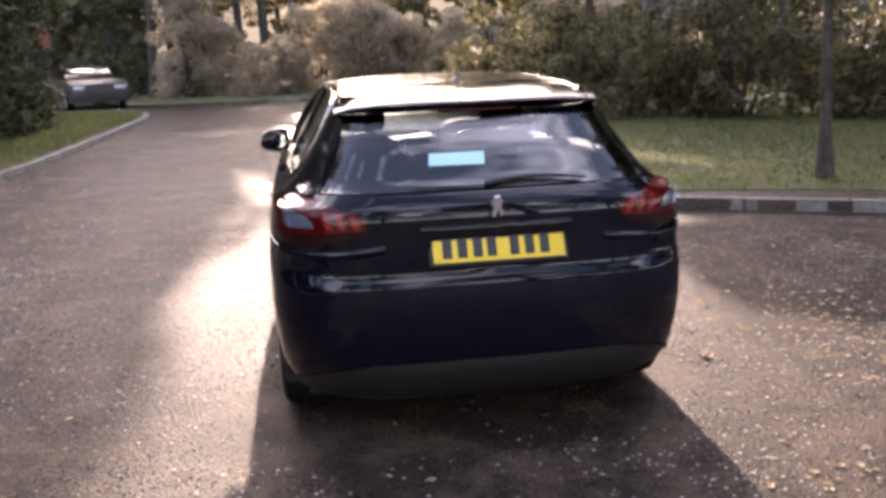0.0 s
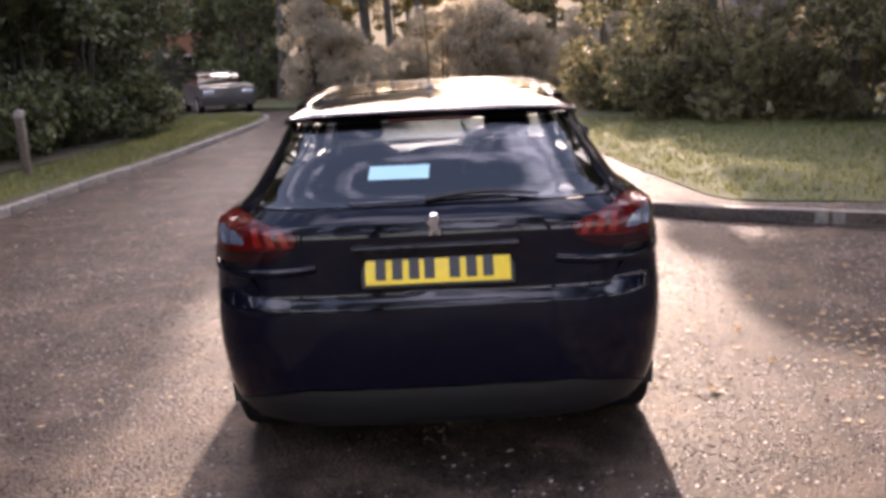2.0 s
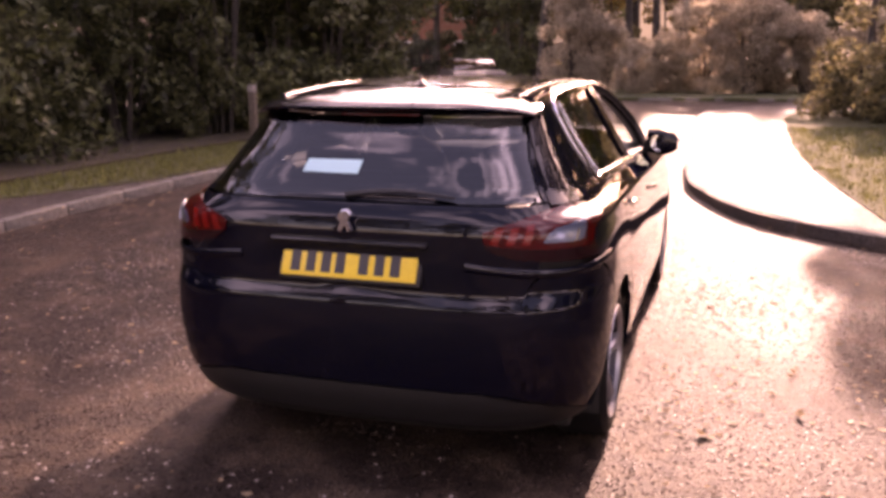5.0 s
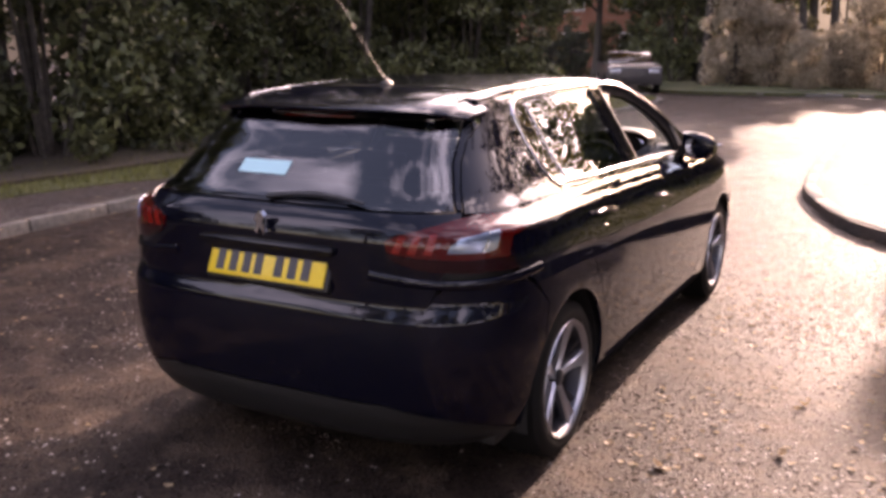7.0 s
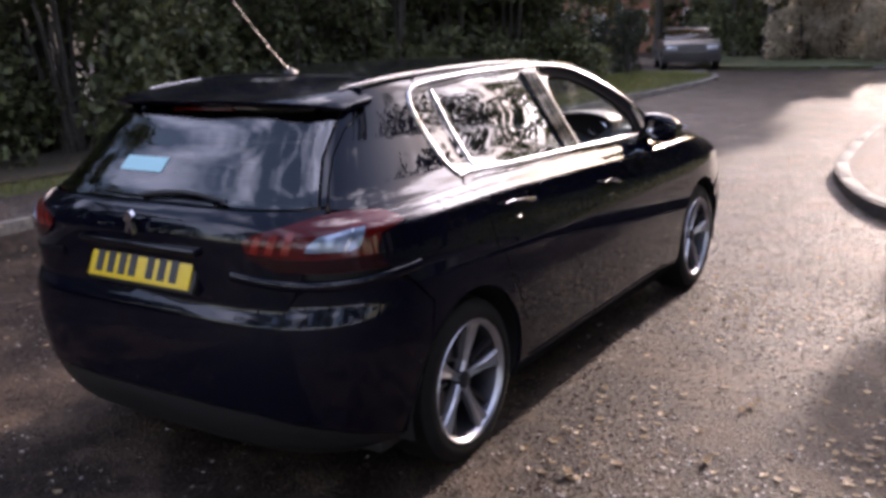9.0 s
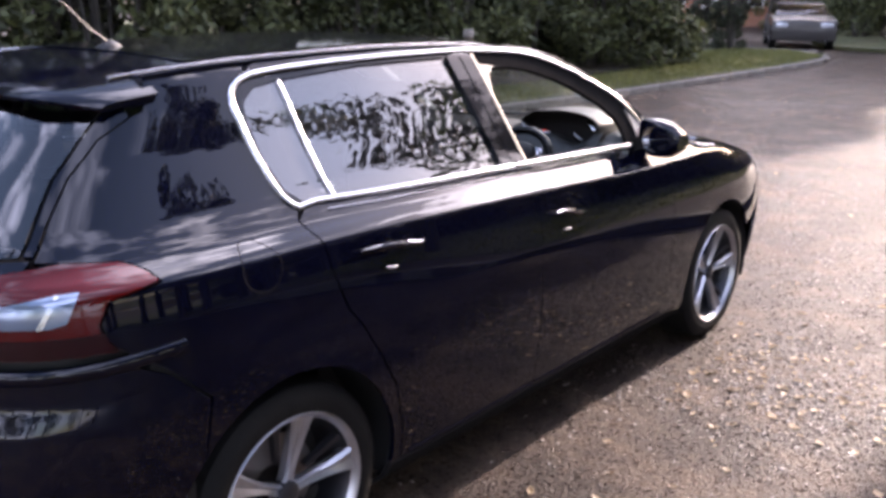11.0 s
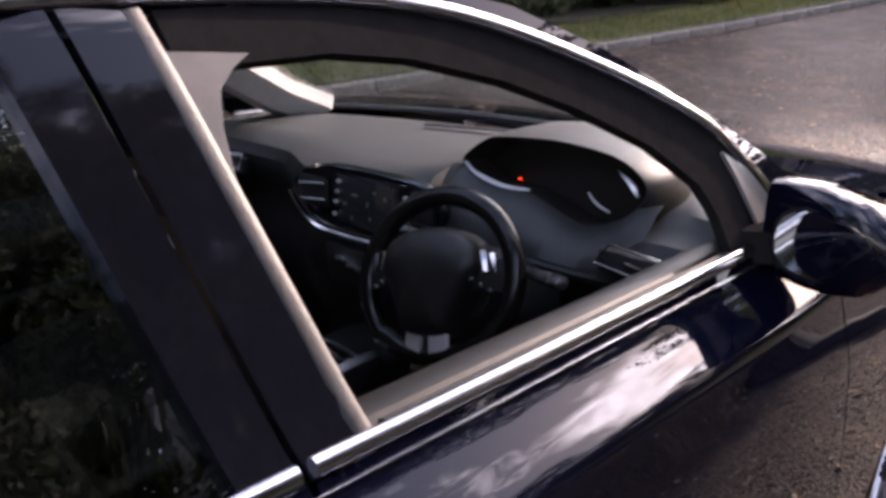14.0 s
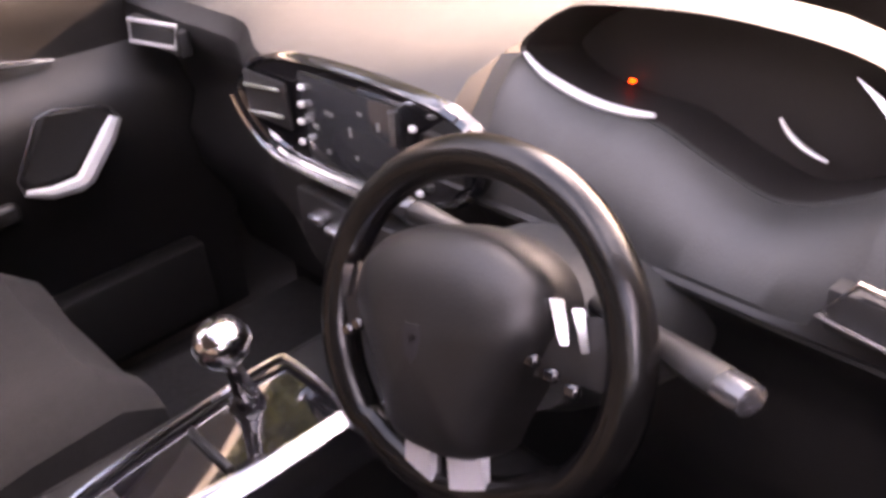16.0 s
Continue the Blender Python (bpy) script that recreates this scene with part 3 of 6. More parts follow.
def blades(name, poly, box, n, z, h, mat, label, seed, bend=.4, keep=1.0):
    rnd = random.Random(seed)
    vs, fs = [], []
    while len(fs) < n:
        x, y = rnd.uniform(box[0], box[1]), rnd.uniform(box[2], box[3])
        if not inside_poly(x, y, poly):
            continue
        for _ in range(3):
            a, hh, w = rnd.uniform(0, 6.283), h * rnd.uniform(.4, 1.3), rnd.uniform(.003, .007)
            px, py = x + rnd.gauss(0, .03), y + rnd.gauss(0, .03)
            ex, ey = math.cos(a) * hh * bend * rnd.uniform(0, 1.6), math.sin(a) * hh * bend * rnd.uniform(0, 1.6)
            k = len(vs)
            vs += [(px - w * math.sin(a), py + w * math.cos(a), z), (px + w * math.sin(a), py - w * math.cos(a), z), (px + ex, py + ey, z + hh)]
            fs.append((k, k + 1, k + 2))
    me = bpy.data.meshes.new(name)
    me.from_pydata(vs, [], fs)
    me.materials.append(mat)
    return tagged(new(name, me), label, "grass", kind="stuff")


POLY_R = [(60, -1)] + GRASS_R + [(60, 22.4)]
blades("verge_grass", POLY_R, (2.2, 9, 3.0, 16), 42000, STEP + .01, .055, GRASS, "short green grass of the verge", 3)
POLY_L = [(-7.9, -8), (-5.9, -8)] + [(x, y) for x, y in GRASS_L if -8 < y < 24.8] + [(-7.9, 24.8)]
blades("verge_grass", POLY_L, (-7.9, -4.6, -4, 24.5), 60000, STEP, .085, GRASS, "long rough grass along the kerb", 4)


def scatter(name, n, place, size, mat, label, category, seed, sides=5, flat=.4):
    """Loose grit: small faceted stones joined into one."""
    rnd = random.Random(seed)
    vs, fs = [], []
    for _ in range(n):
        x, y = place(rnd)
        r = size[0] + (size[1] - size[0]) * rnd.random() ** 2.5
        a0, k = rnd.uniform(0, 6.283), len(vs)
        for q in range(sides):
            a = a0 + 6.283 * q / sides
            vs.append((x + r * math.cos(a) * rnd.uniform(.7, 1.1), y + r * math.sin(a) * rnd.uniform(.7, 1.1), -.001))
        for q in range(sides):
            a = a0 + 6.283 * (q + .4) / sides
            vs.append((x + r * .7 * math.cos(a), y + r * .7 * math.sin(a), r * flat * rnd.uniform(.5, 1.0)))
        vs.append((x, y, r * flat))
        for q in range(sides):
            p = (q + 1) % sides
            fs += [(k + q, k + p, k + sides + q), (k + p, k + sides + p, k + sides + q), (k + sides + q, k + sides + p, k + 2 * sides)]
    me = bpy.data.meshes.new(name)
    me.from_pydata(vs, [], fs)
    me.materials.append(mat)
    return tagged(new(name, me), label, category, kind="stuff")


def grit_place(rnd):
    while True:
        x, y = rnd.uniform(-3.6, 4.2), rnd.uniform(-1.6, 7.5)
        if -.85 < x < .85 and 0 < y < 4.1 and rnd.random() < .8:
            continue
        w = .12 + .88 * max(0, 1.5 * noise.noise((x * .9, y * .9, 3)) + .3)
        if y > 3.9 and x > 1.2 and x + y > 7.2:
            continue
        if rnd.random() < w * (1.0 if x > .8 else .6):
            return x, y


scatter("loose_grit", 19000, grit_place, (.002, .0115), STONE, "pale loose grit on the asphalt", "gravel", 11)


def leaf_sheet(vs, fs, x, y, z, size, rnd, curl=.16):
    """One fallen leaf: a pointed, creased, curled blade."""
    a, k = rnd.uniform(0, 6.283), len(vs)
    c, s = math.cos(a), math.sin(a)
    w = size * rnd.uniform(.45, .75)
    lift = [rnd.uniform(0, curl) * size for _ in range(6)]
    for i, (u, v) in enumerate(((-.5, 0), (-.15, .5), (.25, .42), (.55, 0), (.25, -.42), (-.15, -.5))):
        px, py = u * size, v * w
        vs.append((x + px * c - py * s, y + px * s + py * c, z + .003 + lift[i]))
    vs.append((x, y, z + .002))
    for i in range(6):
        fs.append((k + i, k + (i + 1) % 6, k + 6))


def leaf_litter(name, n, place, size, label, seed):
    rnd = random.Random(seed)
    vs, fs = [], []
    for _ in range(n):
        x, y, z = place(rnd)
        leaf_sheet(vs, fs, x, y, z, rnd.uniform(*size), rnd)
    me = bpy.data.meshes.new(name)
    me.from_pydata(vs, [], fs)
    me.materials.append(DEAD_LEAF)
    return tagged(new(name, me), label, "leaves", kind="stuff")


def litter_place(rnd):
    while True:
        x, y = rnd.uniform(-4.8, 5.5), rnd.uniform(-2.5, 14)
        if -.9 < x < .9 and -.1 < y < 4.2:
            continue
        if x > .7 and y > 7.2 - x * .9 and y > 3.2:
            continue
        if rnd.random() < (1.0 if 1.0 < x < 2.6 and y < 4 else .12) * max(.04, 1.6 * noise.noise((x * 1.1, y * 1.1, 8)) + .3):
            return x, y, 0.0


leaf_litter("leaf_litter", 1900, litter_place, (.016, .052), "small dry leaves scattered on the asphalt", 21)
leaf_litter("leaf_litter", 500, lambda r: (r.uniform(-5.4, -4.2), r.uniform(-3, 22), 0.002 if r.random() < .5 else STEP + .01), (.03, .07), "dry leaves along the kerb", 22)
for (x, y, s) in ((1.64, 1.16, .085), (1.235, .83, .075), (.93, 3.62, .05), (1.65, 1.74, .06), (1.63, 1.67, .05), (1.66, 1.80, .05), (2.07, 1.47, .06), (2.82, 3.0, .08)):
    vs, fs = [], []
    leaf_sheet(vs, fs, 0, 0, 0, s * .8, random.Random(int(x * 1000)), .4)
    me = bpy.data.meshes.new("fallen_leaf")
    me.from_pydata(vs, [], fs)
    me.materials.append(DEAD_LEAF)
    ob = tagged(new("fallen_leaf", me), "curled brown leaf lying on the asphalt", "leaf", "curled leaves on the road")
    ob.location = (x, y, .001)


# ---- the hatchback: y runs from its tail to its nose, x to its right ----
AXLE_R, AXLE_F, HUB_Z = 0.77, 3.39, 0.317
ARCH = 0.362


def to_u(y, z):
    """The parameter u at which the right-hand skin reaches y at the height z."""
    if y >= YR:
        return y
    lo, hi = 0.25, YR
    for _ in range(40):
        mid = (lo + hi) / 2
        lo, hi = (mid, hi) if skin(mid, z)[1] < y else (lo, mid)
    return (lo + hi) / 2


def arch(cy, a0, a1, n=22, r=ARCH):
    """Points of a wheel arch from the angle a0 to a1 (degrees, 0 is forwards, 90 up)."""
    out = []
    for k in range(n + 1):
        a = radians(a0 + (a1 - a0) * k / n)
        y, z = cy + r * math.cos(a), HUB_Z + r * math.sin(a)
        out.append((to_u(y, z), z))
    return out


def belt(y):
    return float(np.interp(y, [0.9, 1.2, 1.6, 1.9, 2.3, 2.8], [1.064, 1.053, 1.043, 1.035, 1.021, 1.005]))


def mirrored(outline, s):
    return [(s * a, b) for a, b in outline]


ROOF_MID = smooth_curve([.26, .45, .7, 1.0, 1.5, 1.9, 2.1], [1.378, 1.408, 1.434, 1.449, 1.459, 1.452, 1.428])


def roof_edge(y):
    z = ROOF_MID(y) - .022
    if y < YR:
        w, l, n = half(YR, z), YR - TAIL(z) + .12, CORNER(z)
        return w * max(1 - ((YR - y) / l) ** n, 0.02) ** (1 / n), z
    return half(y, z), z


def roof(x, y):
    e, z = roof_edge(y)
    k = min(abs(x) / e, 1.0)
    return (x, y, ROOF_MID(y) - .022 * k ** 2.6)


PILLAR_Y = smooth_curve([0, .17, .4, .64, .80, .92, 1], [3.03, 2.87, 2.69, 2.49, 2.34, 2.2, 2.075])
PILLAR_Z = smooth_curve([0, .17, .4, .64, .80, .92, 1], [.985, 1.075, 1.196, 1.312, 1.378, 1.412, 1.428])


def windscreen(k, s):
    """k runs from -1 to 1 across the car, s from 0 at the scuttle to 1 at the roof."""
    y, z = PILLAR_Y(s), PILLAR_Z(s)
    return (k * (half(y, z) - .006), y + (.22 - .17 * s) * (1 - k * k), z + .012 * (1 - k * k))


def build_car():
    car = thing("hatchback_car", "dark navy five-door hatchback with chrome window trim, driver's window open", "car")
    door_rear_edge = [(to_u(.889, 1.037), 1.037), (to_u(.902, .985), .985), (to_u(.915, .92), .92), (to_u(.96, .80), .80), (1.055, .665), (1.135, .52), (1.165, .37), (1.165, .268)]
    gate_seam = [(.37, .70), (.40, .80), (.425, .90), (.452, 1.0), (.468, 1.06), (.474, 1.12), (.49, 1.20), (.53, 1.275), (.585, 1.318)]
    chrome_rear = [(.925, 1.062), (.893, 1.10), (.862, 1.20), (.842, 1.28), (.834, 1.335), (.86, 1.372), (.92, 1.391)]
    drip = [(.92, 1.391), (1.05, 1.401), (1.35, 1.414), (1.8, 1.417), (2.05, 1.405), (2.2, 1.383), (2.32, 1.349), (2.46, 1.294), (2.58, 1.236), (2.68, 1.172), (2.79, 1.05)]
    lamp_edge = [(.575, .865), (.560, .89), (.553, .93), (.565, .975), (.628, .995), (.612, 1.012), (.575, 1.034), (.50, 1.046), (.468, 1.05)]
    for s in (1, -1):
        # rear quarter with its C pillar
        top = [(to_u(y, ROOF_MID(y) - .03), ROOF_MID(y) - .03) for y in (.62, .72, .82, .92)]
        quarter = top + [(.912, 1.395)] + flowing(chrome_rear, 4)[::-1][3:] + door_rear_edge[:-1] + [(1.165, .268), (1.13, .268)] + arch(AXLE_R, -8, 140) + [(to_u(.52, .70), .70), (to_u(.43, .79), .79)] + lamp_edge + gate_seam[5:] + [(.61, 1.33), (.617, 1.37)]
        panel("rear_quarter_panel", mirrored(quarter, s), PAINT, car, step=0.035)
        # doors below the glass
        ys = [.95, 1.2, 1.5, 1.8, 1.848]
        rear = [(to_u(.93, belt(.93)) if y < 1 else y, belt(y)) for y in ys]
        rear = rear + [(1.852, 1.0), (1.862, .8), (1.862, .5), (1.85, .268)] + door_rear_edge[::-1]
        d1 = panel("rear_door", mirrored(rear, s), PAINT, car, step=0.04)
        front = [(y, belt(y)) for y in (1.852, 2.0, 2.3, 2.6, 2.80)] + [(2.815, .95), (2.84, .80), (2.85, .6), (2.835, .40), (2.80, .268), (1.85, .268), (1.862, .5), (1.862, .8), (1.852, 1.0)]
        d2 = panel("front_door", mirrored(front, s), PAINT, car, step=0.04)
        wing = [(2.82, 1.005), (2.86, .998), (3.0, .99), (3.25, .965), (3.5, .90), (3.6, .84), (3.62, .70), (3.60, .60)] + [(yv, zv) for yv, zv in nose_arch()] + [(2.80, .268), (2.835, .40), (2.85, .6), (2.84, .80), (2.815, .95)]
        panel("front_wing", mirrored(wing, s), PAINT, car, step=0.035)
        sill = [(1.13, .262), (1.5, .263), (2.2, .263), (2.8, .263), (3.02, .262), (3.05, .17), (2.2, .165), (1.10, .17)]
        panel("side_sill", mirrored(sill, s), FRAME_BLACK, car, step=0.06)
        b = strip(mirrored([(1.13 + .095 * k, .2655) for k in range(20)], s), .0032, .0018, off=.003)
        part("sill_moulding", b, FRAME_BLACK, car, "thin dark sill strip")
        for name, y0, y1 in (("rear_door_lip", 1.20, 1.845), ("front_door_lip", 1.862, 2.80)):
            part(name, tube([(s * (half(y, .284) + .0015), y, .284) for y in np.linspace(y0, y1, 12)], .0045, 8), LIP, car, "dark folded lower edge of the door")
        # frame above the glass, cant rail and A pillar
        roofside = [(y, roof_edge(y)[1] - .004) for y in (.95, 1.2, 1.5, 1.8, 2.0)] + [(2.075, 1.426), (2.2, 1.412), (2.34, 1.378), (2.49, 1.312), (2.69, 1.196), (2.87, 1.075), (2.97, 1.012)]
        rail = roofside + [(2.80, 1.012)] + flowing(drip, 4)[::-1] + [(.90, 1.40)]
        panel("cant_rail", mirrored(rail, s), PAINT, car, step=0.04, thick=.03)
        # black door frames between chrome and glass
        frame_in = [(.885, 1.332), (.93, 1.360), (1.02, 1.373), (1.33, 1.397), (1.725, 1.402)]
        rear_frame = flowing(chrome_rear, 3) + flowing(drip, 3)[1:9] + [(1.785, 1.415), (1.725, 1.402)] + frame_in[::-1][1:] + [(.870, 1.30), (.885, 1.20), (.915, 1.11), (.95, 1.08), (.955, 1.062)]
        panel("rear_door_frame", mirrored(rear_frame, s), GLOSS_BLACK, car, step=0.05, off=-.004)
        pil = [(1.725, 1.402), (1.786, 1.413), (1.845, 1.036), (1.787, 1.037)]
        panel("rear_pillar_cover", mirrored(pil, s), GLOSS_BLACK, car, step=0.03, off=.002)
        pil = [(1.790, 1.413), (1.862, 1.405), (1.926, 1.034), (1.848, 1.035)]
        panel("front_pillar_cover", mirrored(pil, s), GLOSS_BLACK, car, step=0.03, off=.002)
        part("frame_edge", strip(mirrored([(1.855 + .064 * k / 8, 1.405 - .37 * k / 8) for k in range(9)], s), .025, .004, off=-.001), EDGE_GREY, car, "grey satin edge of the window frame")
        inner = [(1.888, 1.27), (1.898, 1.31), (1.912, 1.336), (1.945, 1.353), (2.05, 1.351), (2.15, 1.335), (2.275, 1.298), (2.385, 1.253), (2.505, 1.189), (2.585, 1.125), (2.612, 1.07), (2.62, 1.01)]
        front_frame = [(1.876, 1.408)] + flowing([d for d in drip if d[0] > 1.9], 3) + [(2.80, 1.01)] + inner[::-1]
        panel("front_door_frame", mirrored(front_frame, s), FRAME_BLACK, car, step=0.04, off=-.004, thick=.016)
        corner = [(1.869, 1.372), (1.955, 1.362), (1.935, 1.353), (1.912, 1.336), (1.900, 1.305), (1.892, 1.255), (1.890, 1.255)]
        panel("frame_corner", mirrored(corner, s), PILLAR_GREY, car, step=0.04, off=-.002, thick=.012, gap=0, label="grey rounded corner of the window frame")
        # the right-hand pane is opaque, the bright view through it painted on
        tri = [(2.662, 1.157), (2.79, 1.077), (2.763, 1.034), (2.705, 1.042)]
        panel("quarter_light", mirrored(tri, s), PRIVACY if s < 0 else VIEW_GREY, car, step=0.05, off=.003, thick=.006, label="small triangular corner pane, painted grey on the right")
        # glass
        g = [(.885, 1.332), (.93, 1.360), (1.01, 1.372), (1.035, 1.066), (.955, 1.068), (.93, 1.09), (.90, 1.15), (.878, 1.25)]
        panel("fixed_side_glass", mirrored(g, s), PRIVACY, car, step=0.06, off=-.012, thick=.005, gap=-.004).visible_shadow = False
        g = [(1.012, 1.372), (1.33, 1.399), (1.742, 1.404), (1.79, 1.03), (1.4, 1.036), (1.06, 1.048)]
        panel("rear_door_glass", mirrored(g, s), PRIVACY, car, step=0.06, off=-.012, thick=.005, gap=-.004).visible_shadow = False
        if s < 0:
            g = inner + [(2.3, 1.015), (1.935, 1.03)]
            panel("front_door_glass", mirrored(g, s), GLASS, car, step=0.06, off=-.014, thick=.005, gap=-.004).visible_shadow = False
        part("glass_divider", strip(mirrored([(1.024 + .026 * k / 8, 1.374 - .31 * k / 8) for k in range(9)], s), .014, .005, off=-.008), SATIN if s > 0 else GLOSS_BLACK, car, "upright bright bar between the rear panes")
        # chrome round the side windows
        path = flowing(drip[::-1], 4) + flowing(chrome_rear[::-1], 4)[1:] + [(to_u(y, belt(y)) if y < 1 else y, belt(y) + .008) for y in (.98, 1.05, 1.2, 1.4, 1.6, 1.84)]
        part("window_chrome", strip(mirrored(path, s), .019, .007, off=.002), CHROME, car, "polished chrome window surround")
        part("belt_chrome", strip(mirrored([(y, belt(y) + .008) for y in (1.856, 2.0, 2.2, 2.4, 2.6, 2.72)], s), .020, .008, off=.002), CHROME, car)
        part("belt_strip", strip(mirrored([(y, belt(y) - .013) for y in (1.0, 1.2, 1.4, 1.6, 1.8, 2.0, 2.2, 2.4, 2.6, 2.74)], s), .005, .003, off=.001), CHROME, car)
        # door handles
        for y0, y1, z0, z1, door in ((1.015, 1.245, .940, .919, d1), (1.925, 2.105, .880, .853, d2)):
            pts = [(y0 + (y1 - y0) * k / 10, z0 + (z1 - z0) * k / 10 + .008 * math.sin(math.pi * k / 10)) for k in range(11)]
            ring = []
            for k, (a, c) in enumerate(pts):
                p, n = frame_at(skin, s * a, c, car_middle)
                lift = .006 + .018 * math.sin(math.pi * min(max(k / 10, .06), .94))
                ring.append(p + n * lift)
            part("door_handle", tube(ring, [.006 if k in (0, 10) else .0095 for k in range(11)], 8, flat=.9), PAINT, door)
            part("handle_chrome", strip(mirrored([(a, c + .006) for a, c in pts], s), .005, .003, off=.021), CHROME, door, "bright handle edge")
            if door is d2 or s > 0:
                part("lock_cover", strip(mirrored([((y0 + y1) / 2 - .02 + .04 * k / 4, (z0 + z1) / 2 - .052 - .004 * k / 4) for k in range(5)], s), .008, .004, off=.001), SATIN, door)
        # shut-line shadows behind the panels
        inner_skin = [(.63, 1.0), (.9, 1.02), (1.4, 1.02), (2.0, 1.015), (2.8, 1.0), (3.4, .9), (3.5, .7)] + [(yv, zv) for yv, zv in nose_arch()] + [(3.05, .18), (1.12, .18)] + arch(AXLE_R, -8, 140) + [(.6, .75)]
        panel("inner_side", mirrored(inner_skin, s), SEAL, car, step=0.07, off=-.022, thick=.004, gap=.004)
        if s > 0:
            flap = [(to_u(.70 + .058 * math.cos(t), .968 + .058 * math.sin(t)), .968 + .058 * math.sin(t)) for t in (2 * math.pi * k / 28 for k in range(28))]
            part("fuel_flap", strip(flap, .0030, .0005, off=.0003, closed=True), FRAME_BLACK, car, "round fuel flap shut line")
        # tail lamp: outer body, clear cell, glowing blades
        lamp = [(.302, .972), (.306, .94), (.325, .905), (.37, .880), (.45, .870)] + lamp_edge[:-1] + [(.44, 1.036), (.38, 1.014), (.33, .994)]
        lob = panel("tail_lamp", mirrored(lamp, s), LAMP_RED, car, step=0.03, off=.006, thick=.03, label="wide red tail lamp with clear centre")
        cell = [(.418, .938), (.50, .934), (.520, .942), (.535, 1.0), (.50, .998), (.445, .986), (.425, .962)]
        panel("reversing_lens", mirrored(cell, s), LAMP_CLEAR, lob, step=0.03, off=.009, thick=.004, label="clear reversing lens")
        panel("lens_divider", mirrored([(.486, .937), (.493, .937), (.511, .996), (.506, .996)], s), SATIN, lob, step=0.05, off=.0115, thick=.003, gap=0)
        panel("lamp_base", mirrored([(.306, .935), (.327, .907), (.37, .883), (.45, .873), (.573, .869), (.562, .89), (.557, .912), (.45, .916), (.37, .922)], s), LAMP_SMOKE, lob, step=.03, off=.0085, thick=.003, gap=0, label="smoked lower lens")
        for k in range(3):
            a = .318 + .030 * k
            panel("lamp_claw", mirrored([(a, .935), (a + .016, .933), (a + .028, .985 + .006 * k), (a + .014, .985 + .006 * k)], s), LAMP_CELL, lob, step=.05, off=.0085, thick=.003, gap=0)
        part("bumper_ledge", strip(mirrored([(.27 + .035 * k, .852 - .022 * math.sin(min(k / 5, 1) * 1.5) + .0012 * max(0, k - 6) ** 1.5) for k in range(12)], s), .034, .009, off=-.001), PAINT, car)
        # gate frame beside the rear window
        gf = gate_seam[4:] + [(.575, 1.345), (.535, 1.34), (.50, 1.275), (.468, 1.2), (.457, 1.12), (.452, 1.06)]
        panel("tailgate_frame", mirrored(gf, s), PAINT, car, step=0.03)
    # bumper, tailgate, rear window: one piece across the tail
    right = [(.0, .70), (.36, .70), (.40, .80), (.425, .836), (.577, .836), (to_u(.43, .785), .785), (to_u(.52, .70), .70)] + arch(AXLE_R, 140, 196, 12) + [(.30, .20), (0, .20)]
    tops = right[:-3]
    bump = tops + [(to_u(.425, .25), .25), (.42, .36), (.30, .40), (0, .40)]
    bump = bump + [(-a, b) for a, b in bump[1:-1]][::-1]
    panel("rear_bumper", bump, PAINT, car, step=0.03)
    diff = [(0, .395), (.30, .395), (.42, .355), (to_u(.425, .25), .245), (.40, .19), (0, .17)]
    diff = diff + [(-a, b) for a, b in diff[1:-1]][::-1]
    panel("bumper_diffuser", diff, TRIM_BLACK, car, step=0.05, off=-.004, label="matt black lower bumper")
    tail_in = [(0, .2), (.66, .2), (.66, 1.02), (.47, 1.05), (0, 1.05)]
    tail_in = tail_in + [(-a, b) for a, b in tail_in[1:-1]][::-1]
    panel("inner_tail", tail_in, SEAL, car, step=0.08, off=-.03, thick=.004, gap=0)
    gate = [(0, .70), (.37, .70), (.40, .80), (.425, .90), (.452, 1.0), (.466, 1.057), (0, 1.057)]
    gate = gate + [(-a, b) for a, b in gate[1:-1]][::-1]
    gob = panel("tailgate", gate, PAINT, car, step=0.03)
    glass = [(0, 1.06), (.450, 1.06), (.455, 1.12), (.466, 1.2), (.497, 1.275), (.532, 1.34), (0, 1.346)]
    glass = glass + [(-a, b) for a, b in glass[1:-1]][::-1]
    panel("rear_window", glass, REAR_PANE, car, step=0.04, off=-.002, thick=.006, label="tinted rear window").visible_shadow = False
    band = strip([(-.438, 1.07), (-.2, 1.068), (0, 1.068), (.2, 1.068), (.438, 1.07)], .02, .001, off=.0005)
    part("window_border", band, GLOSS_BLACK, car)
    # number plate with plain bars
    tilt = math.atan2(.042, .10)
    pm = Matrix.Translation((.006, .026, .842)) @ Matrix.Rotation(-tilt, 4, "X")
    plate = box_part("number_plate", (-.26, .26, -.004, .004, -.0555, .0555), YELLOW, car, .003, 2, pm, "yellow rear number plate with dark bars")
    for x in (-.205, -.145, -.085, -.03, .06, .12, .18):
        box_part("plate_bar", (x - .019, x + .019, -.0056, -.004, -.0395, .0395), PLATE_INK, plate, .0006, 1, pm)
    box_part("plate_bracket", (-.275, .275, .004, .05, -.068, .068), TRIM_BLACK, gob, .01, 2, pm)
    box_part("tailgate_trim", (-.30, .30, .012, .05, .905, .93), GLOSS_BLACK, gob, .008, 3, None, "gloss black grip strip over the plate")
    # the maker's mark as a plain shield, and the model marks as bars
    em = bmesh.new()
